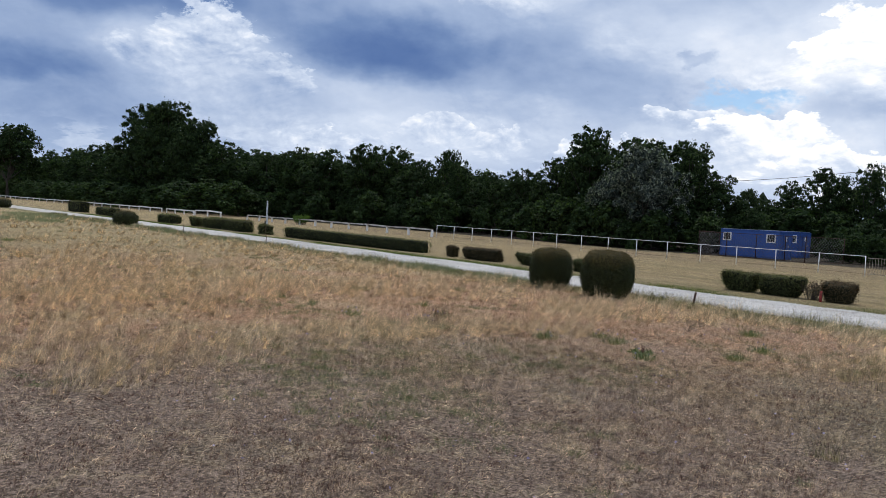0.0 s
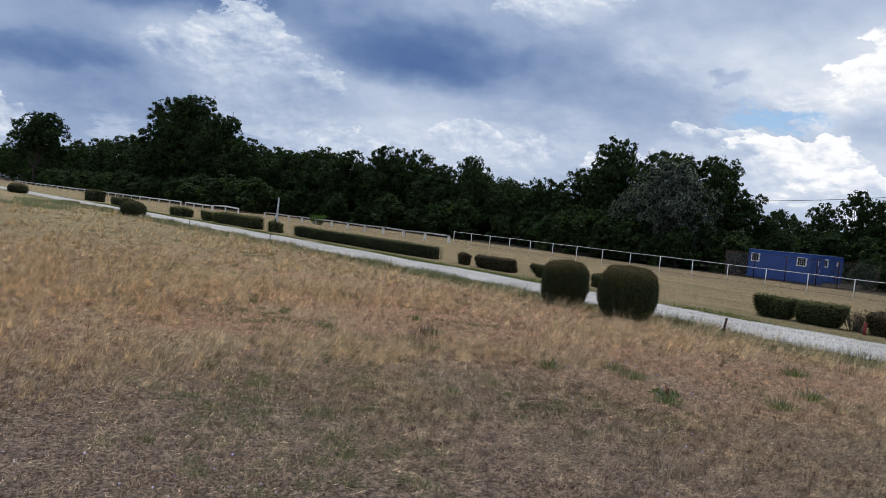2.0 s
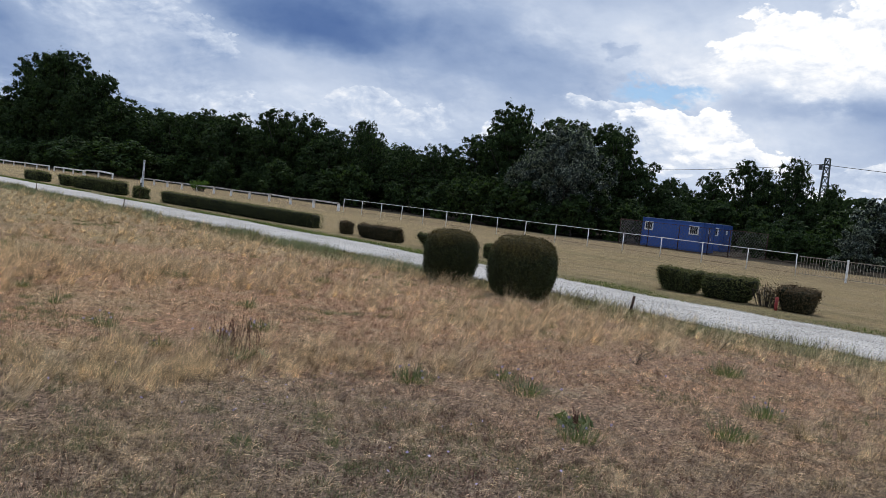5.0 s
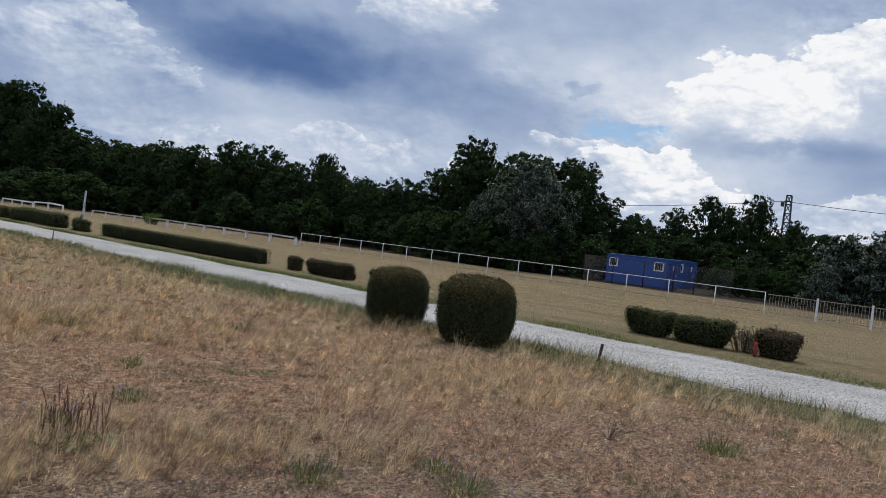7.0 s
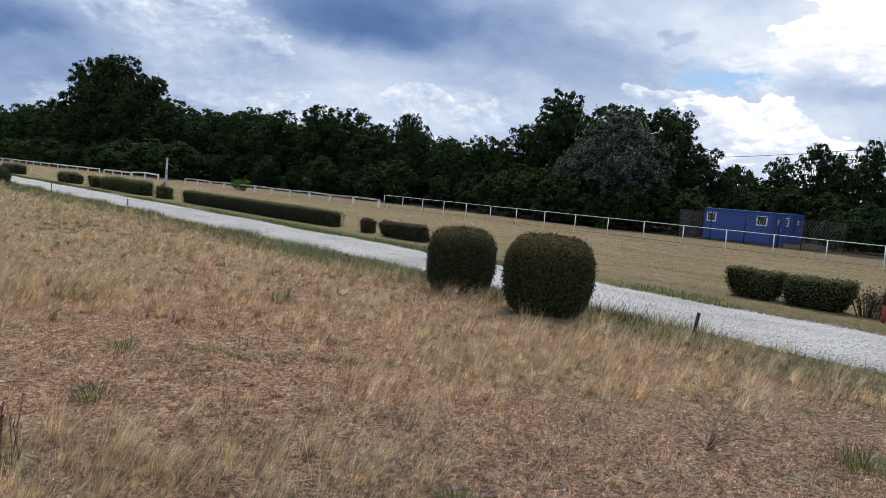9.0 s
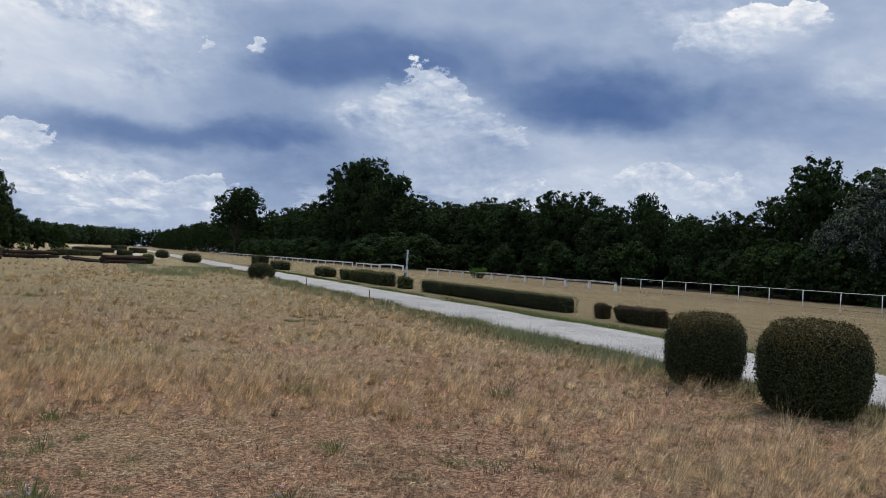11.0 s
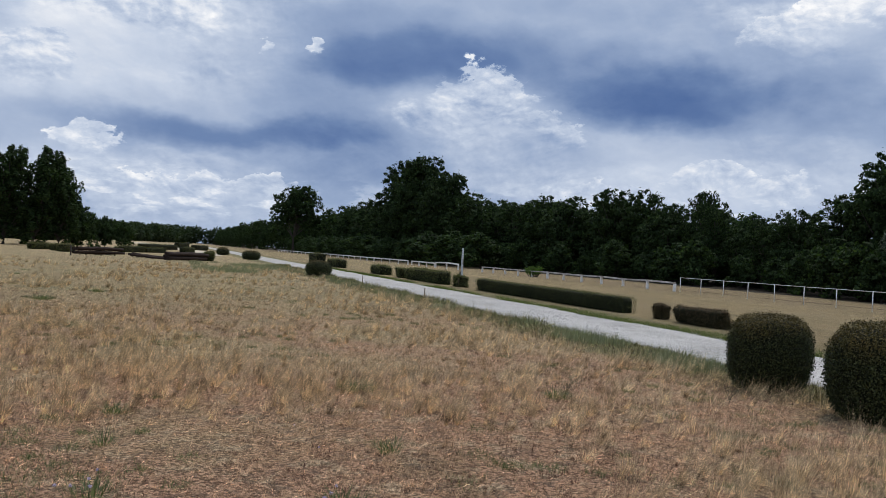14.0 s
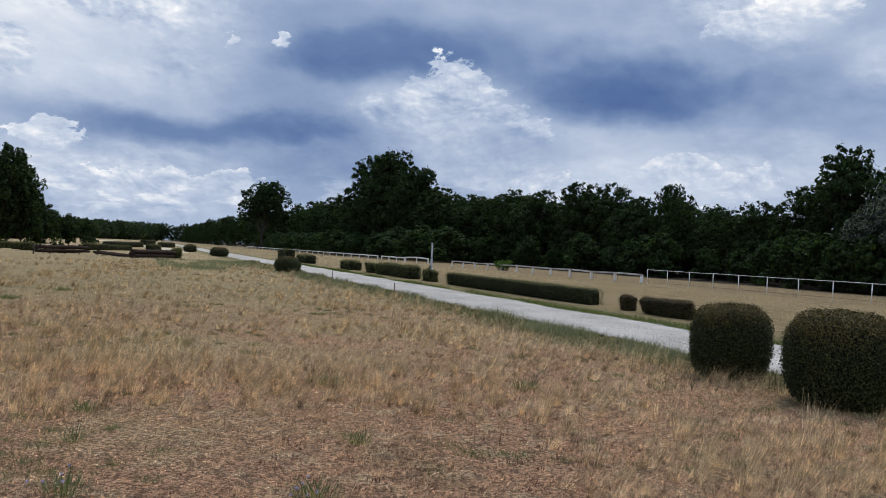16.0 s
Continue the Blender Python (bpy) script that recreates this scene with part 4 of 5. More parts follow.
for n, u0, u1, h, w, lab, cnt, seed in (
        (24.55, 32.0, 48.4, 0.64, 0.75, "long low clipped box hedge beside the track", 22000, 11),
        (24.5, 26.55, 29.0, 0.54, 0.7, "short clipped hedge with thin brown twiggy end", 6000, 12),
        (24.5, 29.85, 30.4, 0.52, 0.55, "small clipped bush between two hedges", 2600, 13),
        (24.5, 23.7, 25.32, 0.50, 0.7, "short clipped hedge behind the round bushes", 5000, 14),
        (24.5, 20.75, 22.05, 0.50, 0.7, "short clipped hedge behind the round bushes", 4600, 15),
        (24.5, 13.92, 15.06, 0.66, 0.85, "clipped hedge block with a bare lower corner", 5200, 16),
        (24.5, 12.42, 13.72, 0.66, 0.85, "clipped hedge block with dense green foliage", 5200, 17),
        (24.5, 10.8, 11.75, 0.62, 0.8, "clipped hedge block with browned leaves", 4200, 18),
        (24.5, 50.5, 52.0, 0.70, 0.7, "small square clipped bush beside the wooden pole", 2400, 19),
        (24.5, 53.8, 62.5, 0.80, 0.9, "clipped box hedge beside the track", 8000, 20),
        (24.5, 63.3, 65.2, 0.72, 0.8, "small loose bush at the end of a hedge", 1800, 21),
        (24.5, 69.2, 73.2, 0.75, 1.1, "rounded clipped bush beside the track", 3000, 22),
        (24.5, 87.5, 94.5, 0.85, 1.1, "clipped hedge far along the track", 3500, 23),
        (24.5, 100.5, 107.0, 1.35, 1.3, "tall square clipped bush far along the track", 3500, 24)):
    clipped_shrub("hedge", n, (u0 + u1) / 2, w, u1 - u0, h, lab, "hedge", seed, M_BROWNLEAF if seed in (12, 13, 18) else M_HEDGE, cnt, 0.045 if u0 < 50 else 0.08, 0.28, 0.30, "hedges along the track", 0, 0.085 if u1 - u0 > 3 else 0.17, 0.25 if u1 - u0 > 3 else 0.42, 0.05 if u1 - u0 > 3 else 0.30 if u1 < 16 else 0.20)


def twiggy_bush(n, u, r, h, label, seed, mat, count):
    """A thin, half-bare bush of upright twigs with few leaves."""
    rng = np.random.default_rng(seed)
    ob = thing("twiggy_bush", at(n, u, lie(n, u) - 0.01), label, "bush")
    bm = bmesh.new()
    tips = []
    for i in range(count):
        a, q = rng.uniform(0, 6.28), r * rng.uniform(0, 1) ** 0.5
        b = Vector((math.cos(a) * q * 0.6, math.sin(a) * q * 0.6, 0))
        t = Vector((math.cos(a) * q * 1.2, math.sin(a) * q * 1.2, h * rng.uniform(0.6, 1.05)))
        tube(bm, b, t, 0.008, 0.003, 4, False)
        tips += [tuple(b.lerp(t, s)) for s in rng.uniform(0.35, 1.0, 14)]
    part("twigs", bm, M_BARK, ob)
    tips = np.array(tips) + rng.normal(0, 0.03, (len(tips), 3))
    v, f = leaves_np(rng, tips, np.array([0, 0, 1.0]), 0.05 if r < 0.6 else 0.16, 0.03 if r < 0.6 else 0.09, 1.0)
    part("foliage", mesh_np("foliage", v, f), mat, ob)
    return ob


twiggy_bush(24.5, 12.05, 0.36, 0.6, "half bare brown bush of thin upright twigs", 31, M_BROWNLEAF, 60)
twiggy_bush(47.0, 88.45, 1.0, 1.25, "fresh green sapling bush growing through the white rail", 32, M_FRESH, 110)


def weed_clump(n, u, r, flowers, label, seed):
    """A low rosette of narrow grey green leaves with a few violet flowers on thin stems."""
    rng = np.random.default_rng(seed)
    ob = thing("weed_plant", at(n, u, lie(n, u)), label, "weed", "flowering weeds")
    k = int(190 * (r / 0.25) ** 1.5)
    a, q = rng.uniform(0, 6.28, k), r * rng.uniform(0, 1, k) ** 0.6
    base = np.stack([np.cos(a) * q * 0.7, np.sin(a) * q * 0.7, np.zeros(k)], 1)
    q = q * rng.uniform(0.6, 1.5, k)
    ln = rng.uniform(0.03, 0.11, k) + 0.12 * rng.uniform(0, 1, k) ** 3
    tilt = rng.uniform(0.2, 1.0, k)
    tip = base + np.stack([np.cos(a + rng.normal(0, 0.5, k)) * ln * tilt, np.sin(a + rng.normal(0, 0.5, k)) * ln * tilt, ln * np.sqrt(1 - tilt ** 2 * 0.9)], 1)
    side = np.stack([-np.sin(a), np.cos(a), 0 * a], 1) * 0.0038
    mid = (base + tip) / 2 + np.array([0, 0, 0.01])
    v = np.stack([base, mid + side, tip, mid - side], 1).reshape(-1, 3)
    tagged(part("leaf_rosette", mesh_np("leaf_rosette", v, np.arange(4 * k).reshape(-1, 4)), M_WEED, ob), kind="stuff")
    for i in range(flowers):
        x, y, h = rng.normal(0, r * 0.5), rng.normal(0, r * 0.5), rng.uniform(0.07, 0.17)
        bm = bmesh.new()
        tube(bm, (x * 0.7, y * 0.7, 0), (x, y, h), 0.002, 0.0015, 4, False)
        st = part("stem", bm, M_WEED, ob)
        d = rng.normal(0, 1, (16, 3))
        d /= np.linalg.norm(d, axis=1, keepdims=True)
        v, f = leaves_np(rng, np.array([x, y, h]) + d * 0.009, d, 0.022, 0.010, 0.4)
        part("flower", mesh_np("flower", v, f), M_FLOWER, st, "pale violet flower head")
    return ob


WEED = "grey green weed clump with pale violet flowers"
PLAIN = "low grey green weed rosette in the dry grass"
for i, (u, n, r, fl) in enumerate(((11.55, 9.25, 0.26, 7), (11.0, 8.4, 0.24, 9), (12.06, 7.58, 0.22, 5), (13.05, 9.96, 0.16, 0), (13.48, 7.53, 0.14, 0), (14.83, 7.51, 0.16, 0),
                                   (16.3, 10.4, 0.45, 0), (15.5, 12.9, 0.30, 0), (10.93, 7.7, 0.16, 0), (9.85, 6.83, 0.14, 0), (8.7, 10.4, 0.2, 3), (6.6, 11.9, 0.3, 4), (30.4, 4.55, 0.5, 0), (34.2, 5.6, 0.4, 0), (9.0, 9.4, 0.3, 5), (7.8, 13.6, 0.35, 0), (8.2, 10.2, 0.3, 3), (7.0, 9.4, 0.25, 4), (6.4, 10.8, 0.3, 0), (3.2, 8.9, 0.25, 0), (2.4, 9.6, 0.22, 0))):
    weed_clump(n, u, r, fl, WEED if fl else PLAIN, 500 + i)

# ---- fences ----
FENCE_N = 46.1


def tube_fence():
    """White steel posts with a top bar and a slack lower wire."""
    ob = thing("tube_fence", at(FENCE_N + 0.1, 20.0, lie(FENCE_N, 20), -0.75), "white painted steel tube fence with a top bar and lower wire", "fence")
    step = (60.2 - 19.9) / 15
    rng = np.random.default_rng(3)
    bm = bmesh.new()
    tube(bm, (0, 0, -0.1), (0, 0, 1.13), 0.028, 0.028, 8)
    r = bmesh.ops.create_uvsphere(bm, u_segments=8, v_segments=4, radius=0.03)
    bmesh.ops.translate(bm, verts=r["verts"], vec=(0, 0, 1.13))
    me = bpy.data.meshes.new("post")
    bm.to_mesh(me)
    bm.free()
    for i in range(16):
        p = part("post", me, M_WHITE, ob)
        p.matrix_basis = pose(0, step * i - 0.1, 0, rng.uniform(-1.2, 1.2), rng.uniform(-1.2, 1.2), 0)
    for i in range(15):
        bm = bmesh.new()
        s = rng.uniform(-0.012, 0.012)
        tube(bm, (0, step * i - 0.1, 1.13), (0, step * (i + 1) - 0.1, 1.13 + s), 0.02, 0.02, 6)
        part("top_bar", bm, M_WHITE, ob)
        bm = bmesh.new()
        pts = [(rng.uniform(-0.01, 0.01), step * (i + k / 6) - 0.1, 0.15 - 0.012 * math.sin(math.pi * k / 6)) for k in range(7)]
        chain(bm, pts, [0.008] * 7, 5, False)
        part("lower_wire", bm, M_RUST, ob)
    return ob


def bar_fence():
    """White railing of thin upright bars between stout posts."""
    ob = thing("bar_fence", at(FENCE_N, 19.8, lie(FENCE_N, 15)), "white railing of thin upright bars between stout posts", "fence")
    rng = np.random.default_rng(4)
    for i in range(1, 6):
        bm = bmesh.new()
        box(bm, -0.045, 0.045, -2.45 * i - 0.045, -2.45 * i + 0.045, -0.1, 1.16, 0.008)
        part("post", bm, M_WHITE, ob)
    bm = bmesh.new()
    tube(bm, (0, 0, 0), (0, 0, 0.88), 0.009, 0.009, 5)
    bar = bpy.data.meshes.new("bar")
    bm.to_mesh(bar)
    bm.free()
    for i in range(5):
        for z in (0.16, 1.06):
            bm = bmesh.new()
            box(bm, -0.015, 0.015, -2.45 * (i + 1) + 0.05, -2.45 * i - 0.05, z - 0.018, z + 0.018)
            part("rail", bm, M_BAR, ob)
        for k in range(1, 16):
            p = part("bar", bar, M_BAR, ob)
            p.matrix_basis = pose(0, -2.45 * (i + k / 16), 0.17, rng.uniform(-1, 1), rng.uniform(-1, 1), 0)
    return ob


def running_rail(u0, u1, h, label, step, sag=0.0, seed=1, arch=0.0, thick=0.19, mat=None):
    """Low white wooden running rail on stubby posts."""
    rng = np.random.default_rng(seed)
    n = 46.75
    ob = thing("running_rail", at(n, u0, lie(n, u0)), label, "rail", "white running rails")
    k = max(1, round((u1 - u0) / step))
    d = (u1 - u0) / k
    hs = [h + arch * math.sin(math.pi * i / k) + rng.uniform(-sag, sag) for i in range(k + 1)]
    for i in range(k + 1):
        bm = bmesh.new()
        box(bm, -0.09, 0.09, d * i - 0.11, d * i + 0.11, -0.1, hs[i], 0.015)
        p = part("post", bm, M_WHITE, ob)
        p.matrix_basis = pose(rng.uniform(-0.03, 0.03), 0, 0, 0, rng.uniform(-2.5, 2.5), 0)
    for i in range(k):
        bm = bmesh.new()
        y0, y1 = d * i, d * (i + 1)
        vs = [bm.verts.new((x, y, z)) for y, hh in ((y0, hs[i]), (y1, hs[i + 1])) for x, z in
              ((-0.1, hh), (0.1, hh), (0.1, hh + thick), (-0.1, hh + thick))]
        for q in ((0, 1, 5, 4), (1, 2, 6, 5), (2, 3, 7, 6), (3, 0, 4, 7), (3, 2, 1, 0), (4, 5, 6, 7)):
            bm.faces.new([vs[j] for j in q])
        part("rail", bm, mat or M_WHITE, ob)
    return ob


tube_fence()
bar_fence()
running_rail(61.0, 104.0, 0.62, "low weathered white wooden rail on stubby posts", 3.9, 0.035, 1, 0, 0.13, M_WORN)
running_rail(113.5, 124.0, 0.66, "low white wooden rail with a raised middle", 5.2, 0.01, 2, 0.12)
running_rail(124.6, 137.5, 0.6, "low white wooden rail section", 4.3, 0.02, 3)
running_rail(140.0, 204.0, 0.6, "long low white wooden rail far along the track", 6.4, 0.03, 4)
running_rail(206.0, 330.0, 0.6, "long low white wooden rail far along the track", 9.0, 0.03, 5)

# ---- pole and stakes ----


def wooden_pole():
    ob = thing("wooden_pole", at(24.6, 51.4, lie(24.6, 51.4)), "upright wooden pole with flaking white paint and a prop", "pole")
    bm = bmesh.new()
    z = [-0.2, 0.5, 1.2, 1.8, 2.38]
    chain(bm, [(0.01 * math.sin(a * 5), 0.008 * a, a) for a in z], [0.085 - 0.012 * a for a in z], 10)
    part("shaft", bm, M_FLAKED, ob)
    bm = bmesh.new()
    tube(bm, (-0.16, 0.05, -0.1), (-0.09, 0.02, 0.95), 0.07, 0.055, 8)
    part("prop", bm, M_BARK, ob, "dark rough wooden prop")
    bm = bmesh.new()
    tube(bm, (0, 0, 0.62), (0, 0, 0.68), 0.1, 0.1, 10, False)
    part("wire_tie", bm, M_WIRE, ob)
    return ob


def stake(n, u, h, mat, label, r=0.022, tilt=0.0):
    ob = thing("stake", at(n, u, lie(n, u)), label, "stake")
    bm = bmesh.new()
    tube(bm, (0, 0, -0.1), (0.01, 0, h), r, r * 0.92, 8)
    part("shaft", bm, mat, ob, m=pose(0, 0, 0, tilt, tilt, 0))
    bm = bmesh.new()
    tube(bm, (0, 0, h - 0.001), (0, 0, h + 0.012), r * 1.06, r * 0.95, 8)
    part("cap", bm, mat, ob, m=pose(0.01, 0, 0, tilt, tilt, 0))
    return ob


wooden_pole()
stake(17.89, 11.92, 0.30, M_RUST, "short dark rusty iron stake at the road edge", 0.03, 5)
stake(17.76, 37.05, 0.44, M_RUST, "thin dark iron stake at the road edge", 0.022)
stake(17.95, 49.4, 0.5, M_RUST, "thin dark iron stake at the road edge", 0.022)
stake(24.0, 50.3, 0.5, M_RUST, "thin dark iron stake beside the pole", 0.022)
stake(23.95, 11.55, 0.32, M_RED, "short faded red painted post before the hedge", 0.045)

# ---- containers and their cage ----


def office_container(n, u, L, label, door=True, windows=()):
    """A steel office container: ribbed walls, corner posts, roof frame, windows and a door. Its long side is along y."""
    W, H = 2.0, 2.25
    ob = thing("office_container", at(n, u, lie(n, u) + 0.02), label, "container", "blue containers")
    bm = bmesh.new()
    box(bm, 0.04, W - 0.04, 0.04, L - 0.04, 0.12, H - 0.1)
    part("body", bm, M_BLUE, ob)
    rib = bmesh.new()
    box(rib, -0.022, 0.0, -0.05, 0.05, 0.16, H - 0.14, 0.008)
    rib_me = bpy.data.meshes.new("rib")
    rib.to_mesh(rib_me)
    rib.free()
    k = 26
    for i in range(k):
        y = 0.2 + (L - 0.4) * i / (k - 1)
        if any(a - 0.1 < y < b + 0.1 for a, b in windows):
            continue
        part("wall_rib", rib_me, M_BLUE, ob, m=pose(0.04, y, 0))
    for i in range(10):
        part("wall_rib", rib_me, M_BLUE, ob, m=pose(0.3 + 1.4 * i / 9, 0.04, 0, 0, 0, 90))
    for x in (0.0, W - 0.14):
        for y in (0.0, L - 0.14):
            bm = bmesh.new()
            box(bm, x, x + 0.14, y, y + 0.14, 0, H, 0.012)
            part("corner_post", bm, M_BLUE2, ob)
    for x0, x1, y0, y1 in ((0, 0.14, 0.14, L - 0.14), (W - 0.14, W, 0.14, L - 0.14), (0.14, W - 0.14, 0, 0.14), (0.14, W - 0.14, L - 0.14, L)):
        for z, nm in ((0.0, "floor_beam"), (H - 0.15, "roof_beam")):
            bm = bmesh.new()
            box(bm, x0, x1, y0, y1, z, z + 0.15, 0.01)
            part(nm, bm, M_BLUE2, ob)
    bm = bmesh.new()
    box(bm, 0.1, W - 0.1, 0.1, L - 0.1, H - 0.03, H + 0.02)
    part("roof", bm, M_STEEL, ob, "grey steel roof sheet")
    for a, b in windows:
        fr = None
        bm = bmesh.new()
        for y0, y1, z0, z1 in ((a, b, 1.27, 1.35), (a, b, 1.87, 1.95), (a, a + 0.09, 1.35, 1.87), (b - 0.09, b, 1.35, 1.87)):
            box(bm, -0.03, 0.05, y0, y1, z0, z1, 0.006)
        fr = part("window_frame", bm, M_WHITE, ob, "white window frame")
        bm = bmesh.new()
        box(bm, 0.0, 0.02, a + 0.09, b - 0.09, 1.35, 1.87)
        part("pane", bm, M_GLASS, fr)
        bm = bmesh.new()
        for i in range(1, 4):
            y = a + 0.09 + (b - a - 0.18) * i / 4
            tube(bm, (-0.015, y, 1.33), (-0.015, y, 1.89), 0.008, 0.008, 5)
        part("window_bars", bm, M_WHITE, fr)
    if door:
        bm = bmesh.new()
        box(bm, 0.55, 1.45, -0.012, 0.05, 0.14, 2.05, 0.01)
        d = part("door", bm, M_BLUE2, ob, "blue steel end door")
        bm = bmesh.new()
        box(bm, 1.3, 1.33, -0.06, -0.01, 0.95, 1.15, 0.005)
        part("handle", bm, M_STEEL, d)
        bm = bmesh.new()
        box(bm, 0.85, 1.1, -0.02, -0.011, 1.45, 1.8)
        part("sign_plate", bm, M_WHITE, d, "small white sign plate")
    return ob


office_container(60.0, 32.55, 5.3, "long blue ribbed steel office container behind the cage fence", True, ((4.3, 5.05), (0.35, 1.15)))
office_container(66.5, 34.3, 4.6, "blue steel office container with an end door", True, ((0.25, 0.9),))


def mesh_panel(n0, u0, n1, u1, label, h=1.95, cell=0.30):
    """A panel of diagonal steel mesh in a tube frame."""
    z0 = lie((n0 + n1) / 2, (u0 + u1) / 2)
    ob = thing("mesh_panel", at(n0, u0, z0), label, "fence", "cage panels")
    d = Vector((n1 - n0, u1 - u0, 0))
    L = d.length
    d /= L
    p = lambda s, z: d * s + Vector((0, 0, z))
    for s in (0.0, L):
        bm = bmesh.new()
        tube(bm, p(s, -0.05), p(s, h + 0.03), 0.035, 0.035, 6)
        part("post", bm, M_RUST, ob)
    for z in (0.06, h):
        bm = bmesh.new()
        tube(bm, p(0, z), p(L, z), 0.02, 0.02, 5)
        part("frame_bar", bm, M_RUST, ob)
    bm = bmesh.new()
    k = int((L + h) / cell)
    for sgn in (1, -1):
        for i in range(1, k):
            c = i * cell
            a0, a1 = max(0.0, c - h), min(L, c)
            if a1 - a0 < 0.02:
                continue
            za, zb = (c - a0, c - a1) if sgn > 0 else (h - (c - a0), h - (c - a1))
            off = Vector((0.004 * sgn, 0, 0))
            tube(bm, p(a0, max(za, 0.06)) + off, p(a1, max(zb, 0.06)) + off, 0.010, 0.010, 3, False)
    part("mesh", bm, M_MESH, ob, "grey diagonal wire mesh")
    return ob


CAGE = "rusty steel framed panel of diagonal wire mesh"
for n0, u0, n1, u1 in ((58.0, 38.6, 58.0, 36.0), (58.0, 36.0, 58.0, 33.4), (58.0, 33.4, 58.0, 31.0), (58.0, 31.0, 58.0, 29.4), (58.0, 29.4, 62.0, 28.4), (58.0, 38.6, 62.0, 39.2)):
    mesh_panel(n0, u0, n1, u1, CAGE)

# ---- trees ----


def limb_path(rng, a, b, k, wob):
    pts = [Vector(a).lerp(Vector(b), i / k) for i in range(k + 1)]
    for i in range(1, k):
        pts[i] += Vector(rng.normal(0, wob, 3))
    return pts


def tree_meshes(seed, H, R, base, boughs, leaves, leaf, shape="broad", trunk_r=0.22, wind=0.0):
    """The meshes of a tree H high and R in crown radius: trunk with limbs, and boughs heaped with leaf clumps."""
    rng = np.random.default_rng(seed)
    bm = bmesh.new()
    lean = rng.normal(0, 0.03 * H, 2)
    top = Vector((lean[0], lean[1], H * 0.82))
    path = limb_path(rng, (0, 0, -0.2), top, 7, 0.012 * H)
    chain(bm, path, [trunk_r * (1 - i / 7.4) ** 0.8 for i in range(8)], 9, False)
    squash = np.array({"column": (0.62, 0.62, 2.0), "droop": (0.95, 0.95, 1.1)}.get(shape, (1.0, 1.0, 0.82)))
    cs, rs = [], []
    core = 4 + boughs // 8
    for i in range(boughs):
        axis = i < core
        t = (1.0 - 0.8 * i / core) if axis else ((i - core + rng.uniform(0, 1)) / (boughs - core)) ** 0.9
        if shape == "broad":
            prof = math.sin(math.pi * (0.20 + 0.66 * t)) ** 0.6
        elif shape == "column":
            prof = math.sin(math.pi * (0.14 + 0.78 * t)) ** 0.6
        elif shape == "bush":
            prof = (1 - t * 0.75) ** 0.5
        else:
            prof = math.sin(math.pi * (0.16 + 0.70 * t)) ** 0.6
        br = R * (rng.uniform(0.38, 0.5) if axis else rng.uniform(0.24, 0.40)) * (0.8 if t > 0.8 else 1.0)
        zr = br * squash[2]
        foot = 0.4 if shape == "bush" else 0.8
        z = base * H + zr * foot + t * ((1 - base) * H - (1.0 + foot) * zr)
        a = 2.4 * i + rng.uniform(-0.5, 0.5)
        q = R * 0.12 if axis else max(0.0, R * prof - br * 0.85) * rng.uniform(0.4, 1.0) ** 0.5
        c = Vector((math.cos(a) * q + lean[0] * t + wind * t * t * H, math.sin(a) * q + lean[1] * t, z))
        cs.append(tuple(c))
        rs.append(br)
        s = Vector(path[min(6, max(1, int(7 * (z / H) * 0.72)))])
        mid = s.lerp(c, 0.55) + Vector((0, 0, -0.06 * (c - s).length))
        w = trunk_r * 0.4
        tube(bm, s, mid, w, w * 0.6, 6, False)
        tube(bm, mid, c, w * 0.6, w * 0.25, 5, False)
    cs, rs = np.array(cs), np.array(rs)
    # round leaf clumps heaped over each bough
    clumps = boughs * 22
    own = np.arange(clumps) % boughs
    d = rng.normal(0, 1, (clumps, 3)) + np.array([0, 0, 0.3])
    d /= np.linalg.norm(d, axis=1, keepdims=True)
    cc = cs[own] + d * (rs[own] * rng.uniform(0.66, 1.0, clumps))[:, None] * squash
    cr = rs[own] * rng.uniform(0.18, 0.40, clumps)
    pick = rng.choice(clumps, leaves, p=cr ** 2 / (cr ** 2).sum())
    e = rng.normal(0, 1, (leaves, 3)) + d[pick] * 0.7
    e /= np.linalg.norm(e, axis=1, keepdims=True)
    flat = np.array({"droop": (0.85, 0.85, 1.25), "column": (0.6, 0.6, 1.7)}.get(shape, (1.0, 1.0, 0.75)))
    pts = cc[pick] + e * (cr[pick] * rng.uniform(0.72, 1.12, leaves))[:, None] * flat
    out = d[pick] * 0.35 + e
    # sprigs that stand out of the outline
    sp = rng.choice(clumps, clumps // 5)
    dd = d[sp] * 0.6 + rng.normal(0, 0.4, (len(sp), 3)) + np.array([0, 0, 0.9 if shape != "droop" else -0.7])
    dd /= np.linalg.norm(dd, axis=1, keepdims=True)
    tt = np.tile(np.linspace(0.1, 1.0, 8), len(sp))
    reach = np.repeat(cr[sp] * flat[2] + R * rng.uniform(0.02, 0.10, len(sp)), 8)
    spts = np.repeat(cc[sp], 8, 0) + np.repeat(dd, 8, 0) * (reach * tt)[:, None] + rng.normal(0, leaf * 0.3, (len(tt), 3))
    pts = np.concatenate([pts, spts])
    out = np.concatenate([out, np.repeat(dd, 8, 0)])
    pts[:, 2] = np.maximum(pts[:, 2], 0.1)
    v, f = leaves_np(rng, pts, out + np.array([0, 0, 0.2]), leaf, leaf * 0.62, 0.55)
    # leafage behind the outer leaves; its shade is put into a darker material
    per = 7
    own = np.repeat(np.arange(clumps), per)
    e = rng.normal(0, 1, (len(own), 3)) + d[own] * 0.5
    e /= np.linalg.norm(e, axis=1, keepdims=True)
